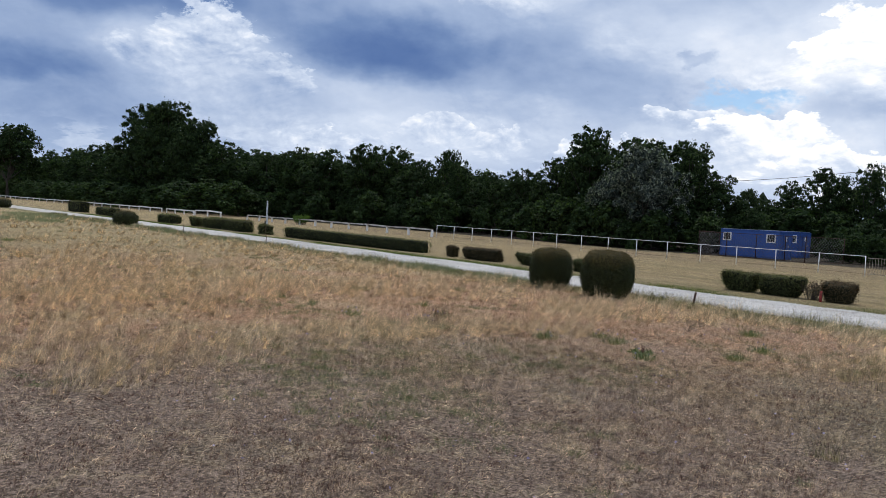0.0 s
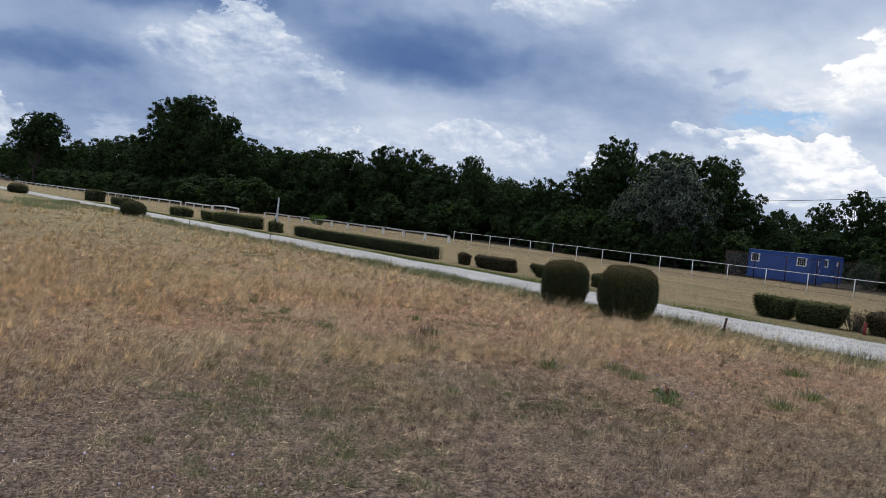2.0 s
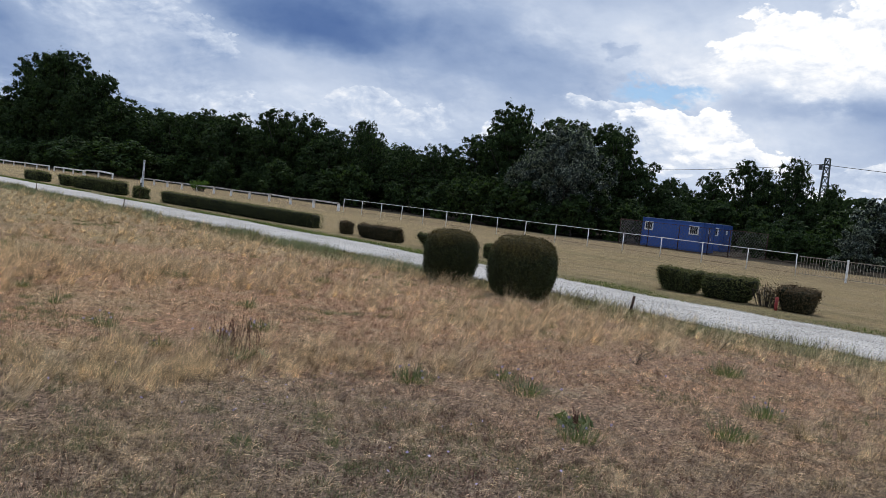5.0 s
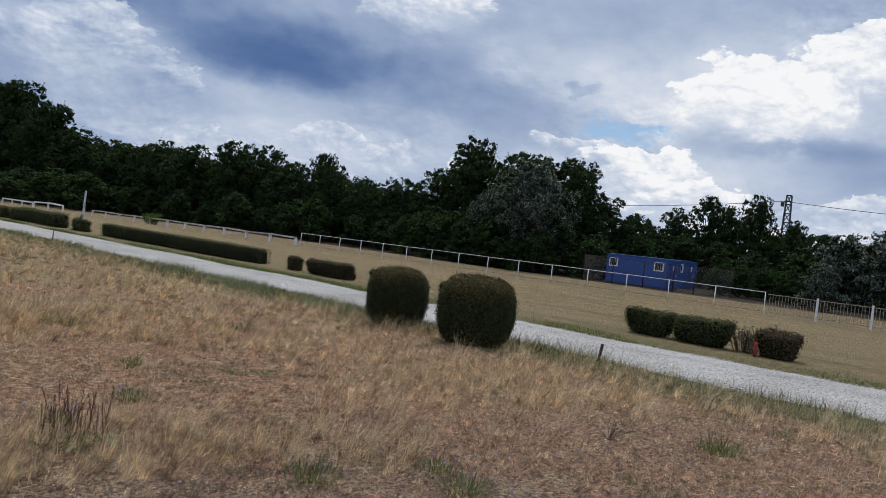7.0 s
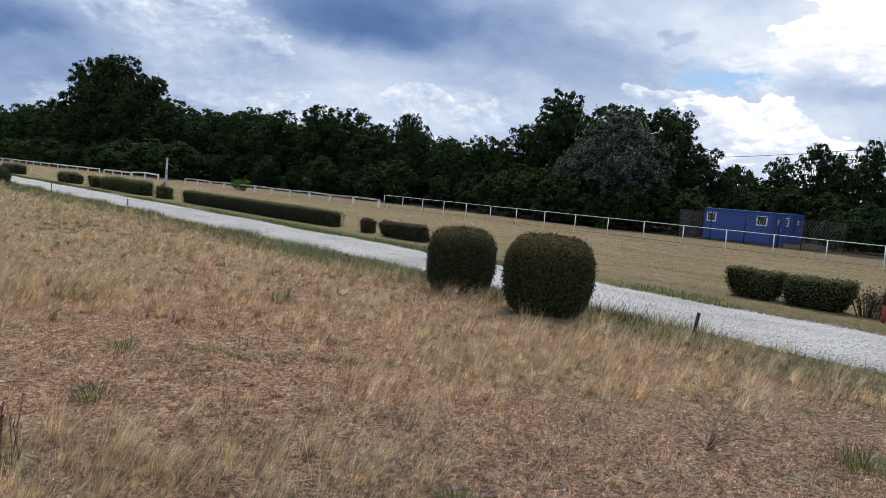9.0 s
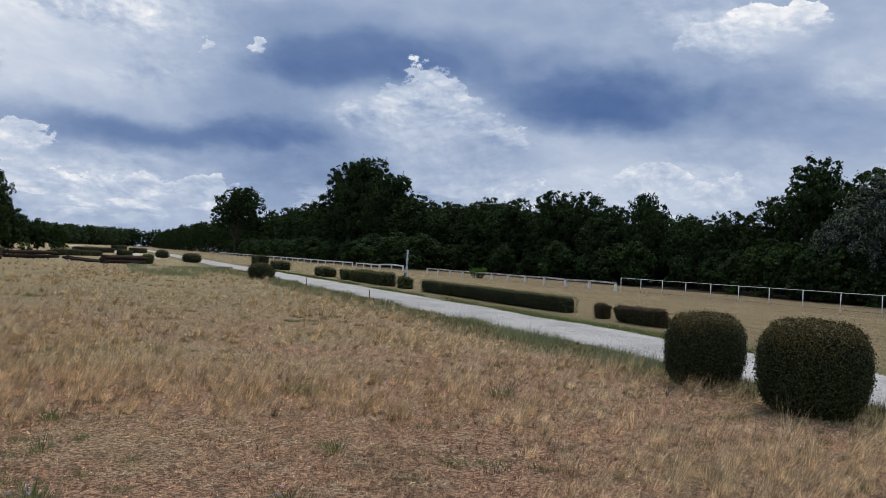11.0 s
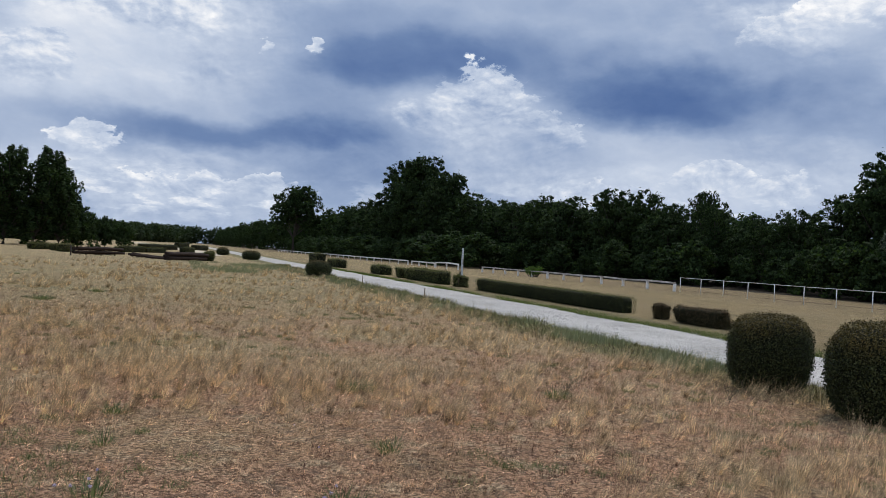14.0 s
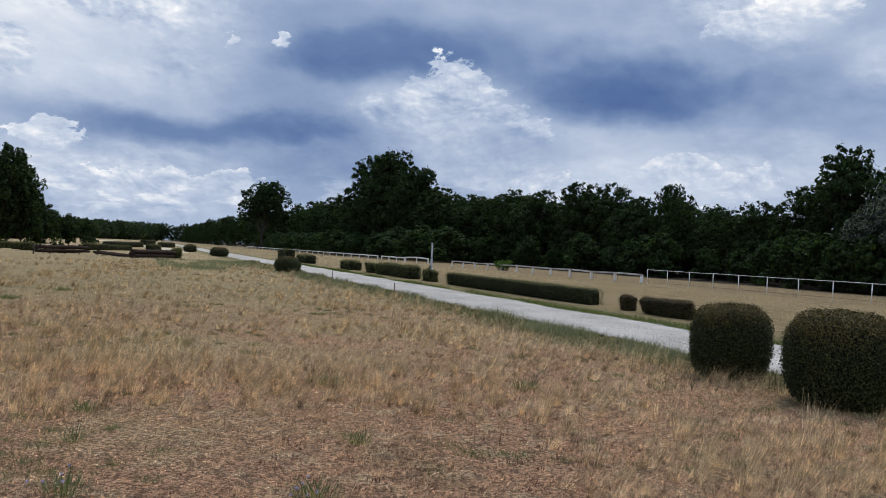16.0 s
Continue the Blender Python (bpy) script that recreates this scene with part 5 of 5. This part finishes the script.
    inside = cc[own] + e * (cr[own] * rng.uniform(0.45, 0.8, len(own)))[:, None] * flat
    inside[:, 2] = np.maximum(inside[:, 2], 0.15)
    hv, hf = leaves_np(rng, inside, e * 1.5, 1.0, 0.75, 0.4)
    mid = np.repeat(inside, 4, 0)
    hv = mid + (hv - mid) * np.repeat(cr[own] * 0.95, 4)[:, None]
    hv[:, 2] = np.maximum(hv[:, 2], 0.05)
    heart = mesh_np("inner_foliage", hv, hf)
    tm = bpy.data.meshes.new("trunk")
    bm.to_mesh(tm)
    bm.free()
    return tm, mesh_np("crown", v, f), heart


TREES = {}
for key, args, mat in (
        ("broad1", (101, 12, 4.6, 0.03, 26, 7000, 0.25), M_LEAF),
        ("broad2", (102, 12, 5.2, 0.03, 28, 7000, 0.25), M_LEAF2),
        ("broad3", (103, 12, 4.2, 0.03, 24, 7000, 0.25), M_LEAF),
        ("broad4", (104, 12, 4.8, 0.03, 26, 7000, 0.25), M_LEAF2),
        ("big", (105, 24, 9.5, 0.03, 50, 16000, 0.42), M_LEAF2),
        ("open", (106, 12.5, 4.6, 0.14, 20, 6000, 0.24, "broad", 0.2), M_LEAF2),
        ("poplar", (107, 20, 4.2, 0.02, 44, 12000, 0.42, "column", 0.3, 0.05), M_LEAF2),
        ("flat", (108, 20, 8.0, 0.36, 30, 7000, 0.48, "broad", 0.4), M_LEAF2),
        ("silver", (109, 9.2, 4.6, 0.12, 26, 15000, 0.16, "droop", 0.2), M_SILVER),
        ("shrub", (110, 4.2, 2.9, 0.0, 12, 1700, 0.30, "bush", 0.08), M_LEAF),
        ("shrub2", (111, 4.0, 2.6, 0.0, 12, 1700, 0.30, "bush", 0.08), M_LEAF2),
        ("far1", (113, 16, 6.0, 0.03, 24, 1900, 0.75), M_LEAF2),
        ("far2", (114, 16, 6.6, 0.03, 24, 1900, 0.75), M_LEAF),
        ("silver_shrub", (112, 5.0, 3.0, 0.0, 16, 5000, 0.17, "bush", 0.1), M_SILVER)):
    TREES[key] = (*tree_meshes(*args), mat, args[1])


def tree(kind, n, u, height, wide, label, seed, category="tree", group="trees of the wood"):
    tm, cm, heart, mat, h0 = TREES[kind]
    s = height / h0
    ob = thing("shrub" if category == "shrub" else "tree", at(n, u, lie(n, u) - 0.05, (seed * 77) % 360) @ Matrix.Diagonal((wide * s, wide * s, s, 1)), label, category, group)
    part("trunk", tm, M_BARK, ob)
    part("crown", cm, mat, ob)
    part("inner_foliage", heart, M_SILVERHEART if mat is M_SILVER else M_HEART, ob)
    return ob


LOCUST = "dark green broadleaf tree at the edge of the wood"
# along the wood's edge: plan place along the track, height, width
for i, (u, h, w) in enumerate(((270, 17.5, 1.0), (248, 18.0, 1.0), (232, 17.5, 1.1), (222, 17, 1.1), (158, 15.0, 1.1),
                               (149, 13.6, 1.1), (141, 12.8, 1.1), (134, 12.3, 1.0), (125, 12.8, 1.0), (116, 12.3, 1.0),
                               (109, 12.0, 0.9), (102.8, 12.7, 0.8), (97, 12.2, 0.8), (91.5, 10.0, 0.9), (86.5, 10.6, 0.7),
                               (83.8, 11.3, 0.6), (80.5, 9.2, 0.8), (77.0, 8.1, 0.9), (73.3, 6.8, 1.0))):
    tree(("broad1", "broad2", "broad3", "broad4")[i % 4], 65.5 + (i * 1.7) % 3, u, h - 0.15, w * 1.2, LOCUST, i)
for i in range(26):
    u = 62 + i * 5.6
    h = (7.0 if u < 72 else 8.5 if u < 80 else 9.8 if u < 96 else 11.0 if u < 130 else 13.5)
    tree(("far1", "far2")[i % 2], 71.5 + (i * 0.7) % 2, u, h - 1.2, 1.25, "dark broadleaf tree within the wood", 300 + i)
tree("big", 64.0, 205.0, 26.0, 0.95, "huge old broad tree towering over the wood", 40)
tree("big", 63.0, 184.0, 25.0, 0.95, "huge old broad tree towering over the wood", 43)
tree("big", 63.0, 168.0, 20.0, 0.95, "huge old broad tree towering over the wood", 44)
for i in range(44):
    u = 262 + i * 9.5 + 0.12 * i * i
    n = 62 - 14 * min(1.0, (u - 262) / 250)
    tree(("far1", "far2")[i % 2], n + (i * 1.9) % 4, u, 15.2 + 1.8 * math.sin(i * 1.9), 1.05, "dark broadleaf tree far along the wood", 400 + i)
tree("flat", 50.0, 312.0, 25.8, 1.05, "tall flat topped tree standing over the wood", 41)
for i, (u, h, w) in enumerate(((69.4, 8.4, 0.7), (65.0, 9.8, 0.8), (61.4, 12.6, 0.62), (58.6, 12.9, 0.6), (55.2, 11.6, 0.75), (51.2, 11.2, 0.8), (48.0, 11.2, 0.75), (45.2, 10.2, 0.6), (43.0, 7.6, 0.7), (41.2, 6.2, 0.7), (39.4, 4.4, 0.8))):
    tree(("broad4", "broad3", "broad1", "open", "broad2")[i % 5], 66.0 + (i * 1.3) % 3, u, h - 0.1, w * 1.4, "tall dark locust tree with feathery top", 60 + i)
tree("silver", 60.5, 46.2, 9.6, 1.0, "silver leaved oleaster tree with drooping grey foliage", 70)
tree("silver", 61.0, 49.8, 7.6, 0.85, "smaller silver leaved oleaster tree with drooping foliage", 71)
for i, (n, u, h, w) in enumerate(((80, 46.5, 5.0, 0.9), (79, 43.6, 5.8, 0.8), (78, 40.8, 7.6, 0.7), (78, 38.2, 9.0, 0.6), (78, 36.2, 8.2, 0.6), (77, 33.5, 9.2, 0.55), (78, 29.7, 7.2, 0.5), (77, 27.3, 6.0, 0.7), (77, 31.4, 4.9, 0.7), (76, 25.4, 5.6, 0.8), (88, 48.5, 5.0, 1.2))):
    tree(("broad3", "broad4", "broad1")[i % 3], n, u, h - 0.1, w * 1.3, "dark broadleaf tree behind the containers", 80 + i)
for i, (n, u, h, w) in enumerate(((68, 22.8, 5.6, 1.0), (66, 19.5, 6.0, 1.0), (60, 21.5, 3.2, 0.9), (63, 16.0, 5.5, 1.0))):
    tree("silver_shrub", n, u, h, w, "grey leaved oleaster shrub behind the railing", 90 + i, "shrub", "shrubs of the wood")
for i, (n, u, h) in enumerate(((58.3, 43.6, 3.6), (58.0, 46.0, 2.8), (58.6, 48.6, 4.4), (58.2, 51.4, 4.0), (59.0, 54.2, 4.6))):
    tree(("shrub", "shrub2")[i % 2], n, u, h, 1.0, "dense dark undergrowth shrub before the oleaster trees", 690 + i, "shrub", "shrubs of the wood")
# undergrowth that closes the wood's foot
rng = np.random.default_rng(77)
for i in range(34):
    u = 40 + i * 4.6 + rng.uniform(-1, 1)
    tree(("shrub", "shrub2")[i % 2], 61.5 + rng.uniform(-1, 1.5), u, rng.uniform(3.2, 5.2), rng.uniform(0.9, 1.25), "dense dark undergrowth shrub at the wood's foot", 120 + i, "shrub", "shrubs of the wood")
for i in range(8):
    tree(("shrub", "shrub2")[i % 2], 74 + rng.uniform(-1, 1.5), 22 + i * 3.2, rng.uniform(3.6, 4.8), 1.1, "dense dark undergrowth shrub behind the containers", 160 + i, "shrub", "shrubs of the wood")

for i in range(26):
    tree(("shrub", "shrub2")[i % 2], 56.5 - 3.5 * min(1.0, i / 8) + rng.uniform(-1, 1), 128 + i * 8.0 + rng.uniform(-1.5, 1.5), rng.uniform(4.5, 6.5), 1.5, "dense dark undergrowth shrub behind the white rail", 240 + i, "shrub", "shrubs of the wood")
for i in range(7):
    tree(("shrub", "shrub2")[i % 2], 68.5 + rng.uniform(-0.6, 0.6), 23.5 + i * 1.35, rng.uniform(2.2, 2.9), 0.9, "dense dark undergrowth shrub beside the cage", 280 + i, "shrub", "shrubs of the wood")

for i in range(20):
    tree(("shrub", "shrub2")[i % 2], 69.5 + rng.uniform(-0.8, 0.8), 42 + i * 6.0 + rng.uniform(-1, 1), rng.uniform(3.0, 4.0), 1.5, "dense dark undergrowth shrub within the wood", 600 + i, "shrub", "shrubs of the wood")
for i, (n, u, h) in enumerate(((64.0, 25.2, 2.2), (64.2, 27.0, 2.4), (64.0, 28.8, 2.2), (64.5, 30.6, 2.3), (63.5, 39.6, 2.6), (63.8, 41.4, 3.2), (64.5, 43.2, 3.6))):
    tree(("shrub", "shrub2")[i % 2], n, u, h, 1.0, "dense dark undergrowth shrub beside the cage", 650 + i, "shrub", "shrubs of the wood")

# poplars and shrubs across the field
for i, (n, u, h, w) in enumerate(((-20.5, 137, 15.8, 1.0), (-17.0, 139, 15.0, 0.95), (-12.8, 139.5, 15.4, 1.0), (-9.6, 141, 13.2, 1.0), (-24.5, 138, 16, 1.0), (-29, 139, 15.5, 1.0))):
    tree("poplar", n, u, h, w * 1.5, "tall dark wind bent poplar at the field's edge", 200 + i, "tree", "poplars")
for i, (n, u, h, w) in enumerate(((-7.5, 150, 6.8, 0.8), (-4.0, 152, 5.4, 0.8), (-1.0, 153, 4.6, 0.9), (-9.0, 152, 5.5, 1.1), (-15, 150, 5, 1.2), (-22, 150, 5, 1.2))):
    tree(("shrub", "shrub2")[i % 2], n, u, h, w, "dark green shrub thicket beside the poplars", 220 + i, "shrub", "shrubs across the field")


def far_woods(name, places, label, leaf=1.5):
    """Woods in the distance: leaf clumps heaped along a line of plan places with heights."""
    rng = np.random.default_rng(55)
    pts = []
    for (n0, u0, h0), (n1, u1, h1) in zip(places, places[1:]):
        L = math.hypot(n1 - n0, u1 - u0)
        k = int(L * 0.45)
        for j in range(k):
            t = rng.uniform(0, 1)
            h = (h0 + (h1 - h0) * t) * rng.uniform(0.72, 1.06)
            c = np.array([n0 + (n1 - n0) * t + rng.normal(0, 3), u0 + (u1 - u0) * t + rng.normal(0, 3), 0])
            m = 120
            d = rng.normal(0, 1, (m, 3))
            d /= np.linalg.norm(d, axis=1, keepdims=True)
            p = c + np.array([0, 0, h * 0.52]) + d * np.array([h * 0.42, h * 0.42, h * 0.5]) * rng.uniform(0.75, 1.05, (m, 1))
            pts.append(p)
    pts = np.concatenate(pts)
    v, f = leaves_np(rng, pts, np.array([0, 0, 0.6]), leaf, leaf * 0.75, 0.9)
    ob = part(name, mesh_np(name, v, f), M_FAR, None, "", PLAN.copy())
    return tagged(ob, label, "woods", kind="stuff")


far_woods("distant_woods", ((60, 1150, 24), (20, 1150, 24), (-40, 1000, 21), (-70, 700, 16), (-60, 420, 12), (-35, 300, 10), (-50, 220, 8)), "distant dark wood closing the field", 3.4)
far_woods("wood_depth", ((80, 270, 12), (78, 200, 12), (78, 150, 11), (77, 110, 9.5), (77, 80, 7), (78, 62, 7.5), (78, 50, 6.5)), "dark depth of the wood behind its first trees")
far_woods("wood_depth_behind", ((88, 52, 5.0), (86, 42, 5.0), (85, 37, 6.6), (85, 30, 6.6), (84, 26, 5.0), (82, 14, 4.5)), "dark depth of the wood behind the containers")

# ---- riding obstacles of logs across the field ----


def log_jump(n, u, turn, L, logs, label, seed, slope=0.0, posts=4, brush=2.2):
    """A riding obstacle: rough uneven logs on short posts, with brushwood stuffed between them."""
    rng = np.random.default_rng(seed)
    ob = thing("log_jump", at(n, u, lie(n, u), turn), label, "obstacle", "riding obstacles")
    for x, z, r in logs:
        bm = bmesh.new()
        k = 14
        ys = [-L / 2 + L * i / k + (rng.uniform(-0.35, 0.35) if i in (0, k) else 0) for i in range(k + 1)]
        bow = rng.uniform(-0.08, 0.08)
        chain(bm, [(x + 0.04 * math.sin(y * 2 + seed) + rng.normal(0, 0.01), y, z + slope * y + bow * math.sin(math.pi * (y / L + 0.5)) + rng.normal(0, 0.012)) for y in ys],
              [r * rng.uniform(0.88, 1.1) for y in ys], 9)
        part("log", bm, M_LOG, ob)
    top = max(z + r for x, z, r in logs)
    for k in range(int(L * brush)):
        bm = bmesh.new()
        y, x = rng.uniform(-L / 2, L / 2), rng.uniform(-0.1, 0.5)
        tube(bm, (x, y, 0.05), (x + rng.normal(0, 0.2), y + rng.normal(0, 0.4), top * rng.uniform(0.7, 1.12)), 0.04, 0.015, 5)
        part("branch", bm, M_LOG, ob)
    for y in np.linspace(-L / 2 + 0.3, L / 2 - 0.3, posts) if posts else ():
        bm = bmesh.new()
        tube(bm, (-0.42, y, -0.1), (-0.40, y + rng.normal(0, 0.03), top * rng.uniform(0.8, 1.08)), 0.07, 0.06, 7)
        part("post", bm, M_BARK, ob, "grey barked post")
    return ob


LOGS = ((0.0, 0.18, 0.15), (0.36, 0.22, 0.18), (0.02, 0.44, 0.12), (0.34, 0.58, 0.17), (0.05, 0.68, 0.14))
RAISED = ((0.05, 0.28, 0.12), (0.32, 0.30, 0.14), (0.0, 0.62, 0.17), (0.33, 0.66, 0.16))
log_jump(0.7, 88.0, -35, 6.6, RAISED, "raised dark weathered log jump on the dry field", 1, 0, 4, 0.8)
log_jump(8.8, 85.8, -40, 5.6, LOGS, "stacked dark weathered log jump with grey posts", 2, 0, 4, 2.4)
log_jump(5.3, 87.5, -68, 3.2, ((0.0, 0.22, 0.13), (0.3, 0.30, 0.12), (0.5, 0.16, 0.12)), "fallen dark weathered logs beside the log jump", 3, -0.09, 0, 2.0)
for n, u, w, L, h, turn, lab in (
        (11.0, 88.4, 1.0, 0.9, 0.95, 0, "tall square dark bush beside the log jump"),
        (-3.6, 100.7, 1.2, 1.9, 0.85, -30, "low dark rounded bush beside the log jump"),
        (-8.0, 109.3, 1.0, 1.9, 0.75, -25, "low dark square hedge under the poplars"),
        (-7.2, 111.4, 1.0, 1.5, 0.7, -25, "low dark square hedge under the poplars"),
        (-5.3, 105.9, 1.0, 1.5, 0.75, -25, "low dark square hedge under the poplars"),
        (2.0, 121.8, 1.2, 6.2, 0.85, -25, "long low dark hedge across the field"),
        (4.7, 127.8, 1.2, 6.3, 0.7, -25, "long low dark hedge across the field"),
        (4.2, 176.0, 2.0, 22.0, 1.1, -17, "long low dark hedge far across the field"),
        (9.5, 150.0, 1.5, 5.0, 0.9, -20, "low dark hedge far across the field"),
        (13.0, 205.0, 2.0, 12.0, 1.2, -15, "long low dark hedge far across the field"),
        (9.0, 255.0, 2.0, 16.0, 1.6, -12, "long low dark hedge far across the field")):
    clipped_shrub("hedge", n, u, w, L, h, lab, "hedge", int(u * 10) % 997, M_HEDGE, 2600, 0.09, 0.32, 0.34, "hedges across the field", turn, 0.1, 0.35, 0.05)


def sandy_path():
    """A pale riding path that winds away between the far hedges."""
    line = ((11.5, 128), (12.0, 150), (10.5, 190), (6.5, 240), (0.0, 310), (-8.0, 400), (-14.0, 520))
    v, f = [], []
    for i, (n, u) in enumerate(line):
        w = 2.2 + 0.004 * u
        v += [(n - w, u, lie(n, u) + 0.03), (n + w, u, lie(n, u) + 0.03)]
        if i:
            f.append((2 * i - 2, 2 * i - 1, 2 * i + 1, 2 * i))
    ob = part("path", mesh_np("path", v, f), M_PATH, None, "", PLAN.copy())
    tagged(ob, "pale sandy riding path far across the field", "path", kind="structure")


sandy_path()

# ---- power line and far mast ----


def lattice_mast(n, u, h, r0, r1, label, name, panels, mat, bar):
    ob = thing(name, at(n, u, lie(n, u), 12), label, "mast")
    corner = lambda z, i: Vector(((r0 + (r1 - r0) * z / h) * (1, -1, -1, 1)[i], (r0 + (r1 - r0) * z / h) * (1, 1, -1, -1)[i], z))
    for i in range(4):
        bm = bmesh.new()
        tube(bm, corner(-0.1, i), corner(h, i), bar * 1.4, bar * 1.2, 5)
        part("leg", bm, mat, ob)
        bm = bmesh.new()
        for k in range(panels):
            a, b = h * k / panels, h * (k + 1) / panels
            tube(bm, corner(a, i), corner(b, (i + 1) % 4), bar, bar, 4, False)
            tube(bm, corner(b, i), corner(b, (i + 1) % 4), bar, bar, 4, False)
        part("bracing", bm, mat, ob)
    return ob


pylon = lattice_mast(90.0, 35.3, 10.5, 0.55, 0.24, "green steel lattice power pylon behind the trees", "pylon", 11, M_GREENSTEEL, 0.045)
bm = bmesh.new()
box(bm, -0.1, 0.1, 0.4, 0.75, 9.3, 9.8, 0.02)
part("junction_box", bm, M_WIRE, pylon, "dark junction box on a bracket")
bm = bmesh.new()
box(bm, -0.06, 0.06, -0.3, 0.5, 9.8, 9.92)
part("bracket", bm, M_GREENSTEEL, pylon)


def cable(a, b, sag, label):
    a, b = PLAN @ Vector(a), PLAN @ Vector(b)
    ob = thing("power_cable", Matrix.Translation(a), label, "cable", "power cables")
    bm = bmesh.new()
    k = 24
    p = lambda t: (b - a) * t - Vector((0, 0, sag * 4 * t * (1 - t)))
    chain(bm, [p(i / k) for i in range(k + 1)], [0.03] * (k + 1), 4, False)
    part("wire", bm, M_WIRE, ob)


for z, dn in ((10.2, 0.0), (7.5, 3.0)):
    cable((90 + dn, 35.6, z), (100 + dn, 95, z - 0.2), 1.2, "thin dark power cable hanging between pylons")
cable((90, 35.0, 10.1), (84, -15, 9.6), 1.2, "thin dark power cable hanging between pylons")
lattice_mast(-27.4, 1120.0, 26.5, 1.2, 0.7, "slim grey radio mast on the horizon", "radio_mast", 10, M_STEEL, 0.22)

# ---- weeds ----


def dock_clump(n, u, r, h, count, label, seed):
    """Dry brown dock stalks with knobbly seed heads."""
    rng = np.random.default_rng(seed)
    ob = thing("dock_plant", at(n, u, lie(n, u)), label, "weed")
    for i in range(count):
        a, q = rng.uniform(0, 6.28), r * rng.uniform(0, 1) ** 0.6
        b = Vector((math.cos(a) * q, math.sin(a) * q, -0.02))
        t = b + Vector((rng.normal(0, 0.05), rng.normal(0, 0.05), h * rng.uniform(0.5, 1.15)))
        bm = bmesh.new()
        tube(bm, b, t, 0.003, 0.0015, 4, False)
        stalk = part("stalk", bm, M_DOCK, ob)
        pts = np.array([tuple(b.lerp(t, s)) for s in rng.uniform(0.3, 1.0, 60)]) + rng.normal(0, 0.004, (60, 3))
        v, f = leaves_np(rng, pts, np.array([0, 0, 1.0]), 0.012, 0.008, 1.2)
        tagged(part("seed_head", mesh_np("seed_head", v, f), M_DOCK, stalk), kind="stuff")
    pts = rng.normal(0, r * 0.5, (70, 3)) * np.array([1, 1, 0]) + np.array([0, 0, 0.05])
    v, f = leaves_np(rng, pts, np.array([0, 0, 0.7]), 0.14, 0.035, 0.8)
    tagged(part("leaf_rosette", mesh_np("leaf_rosette", v, f), M_WEED, ob), kind="stuff")


dock_clump(8.28, 10.42, 0.27, 0.42, 40, "dry reddish brown dock stalks in the grass", 1)
dock_clump(9.7, 7.3, 0.16, 0.22, 6, "small group of dry reddish brown dock stalks", 3)


def wiry_weed(n, u, r, h, count, label, seed):
    """A low dry weed of thin, forking, arching twigs with a few small leaves."""
    rng = np.random.default_rng(seed)
    ob = thing("wiry_weed", at(n, u, lie(n, u)), label, "weed", "wiry weeds")
    tips = []
    for i in range(count):
        a, reach, rise = rng.uniform(0, 6.28), r * rng.uniform(0.5, 1.1), h * rng.uniform(0.5, 1.1)
        way = Vector((math.cos(a), math.sin(a), 0))
        p = [way * reach * t + Vector((0, 0, rise * math.sin(1.9 * t))) + Vector(rng.normal(0, 0.008, 3)) for t in (0, 0.25, 0.5, 0.75, 1.0)]
        bm = bmesh.new()
        chain(bm, p, [0.0032, 0.0028, 0.0022, 0.0017, 0.001], 4, False)
        for k in (2, 3):
            q = p[k] + Vector((rng.normal(0, 0.06), rng.normal(0, 0.06), rng.uniform(0.02, 0.09)))
            tube(bm, p[k], q, 0.0016, 0.0008, 4, False)
            tips.append(tuple(q))
        part("twig", bm, M_WIRY, ob)
        tips += [tuple(v) for v in p[2:]]
    pts = np.repeat(np.array(tips), 5, 0) + rng.normal(0, 0.015, (len(tips) * 5, 3))
    v, f = leaves_np(rng, pts, np.array([0, 0, 1.0]), 0.016, 0.006, 1.0)
    tagged(part("leaflets", mesh_np("leaflets", v, f), M_WEED, ob), kind="stuff")
    return ob


WIRY = ((12.8, 8.6, 0.42, 0.26), (15.7, 8.9, 0.40, 0.24), (15.4, 15.2, 0.22, 0.34), (13.2, 15.8, 0.28, 0.20))
M_WIRY = bark_material("dry_twigs", (0.05, 0.04, 0.03), (0.14, 0.11, 0.085))
for i, (n, u, r, h) in enumerate(WIRY):
    wiry_weed(n, u, r, h, 11, "low wiry grey brown weed with arching twigs", 900 + i)
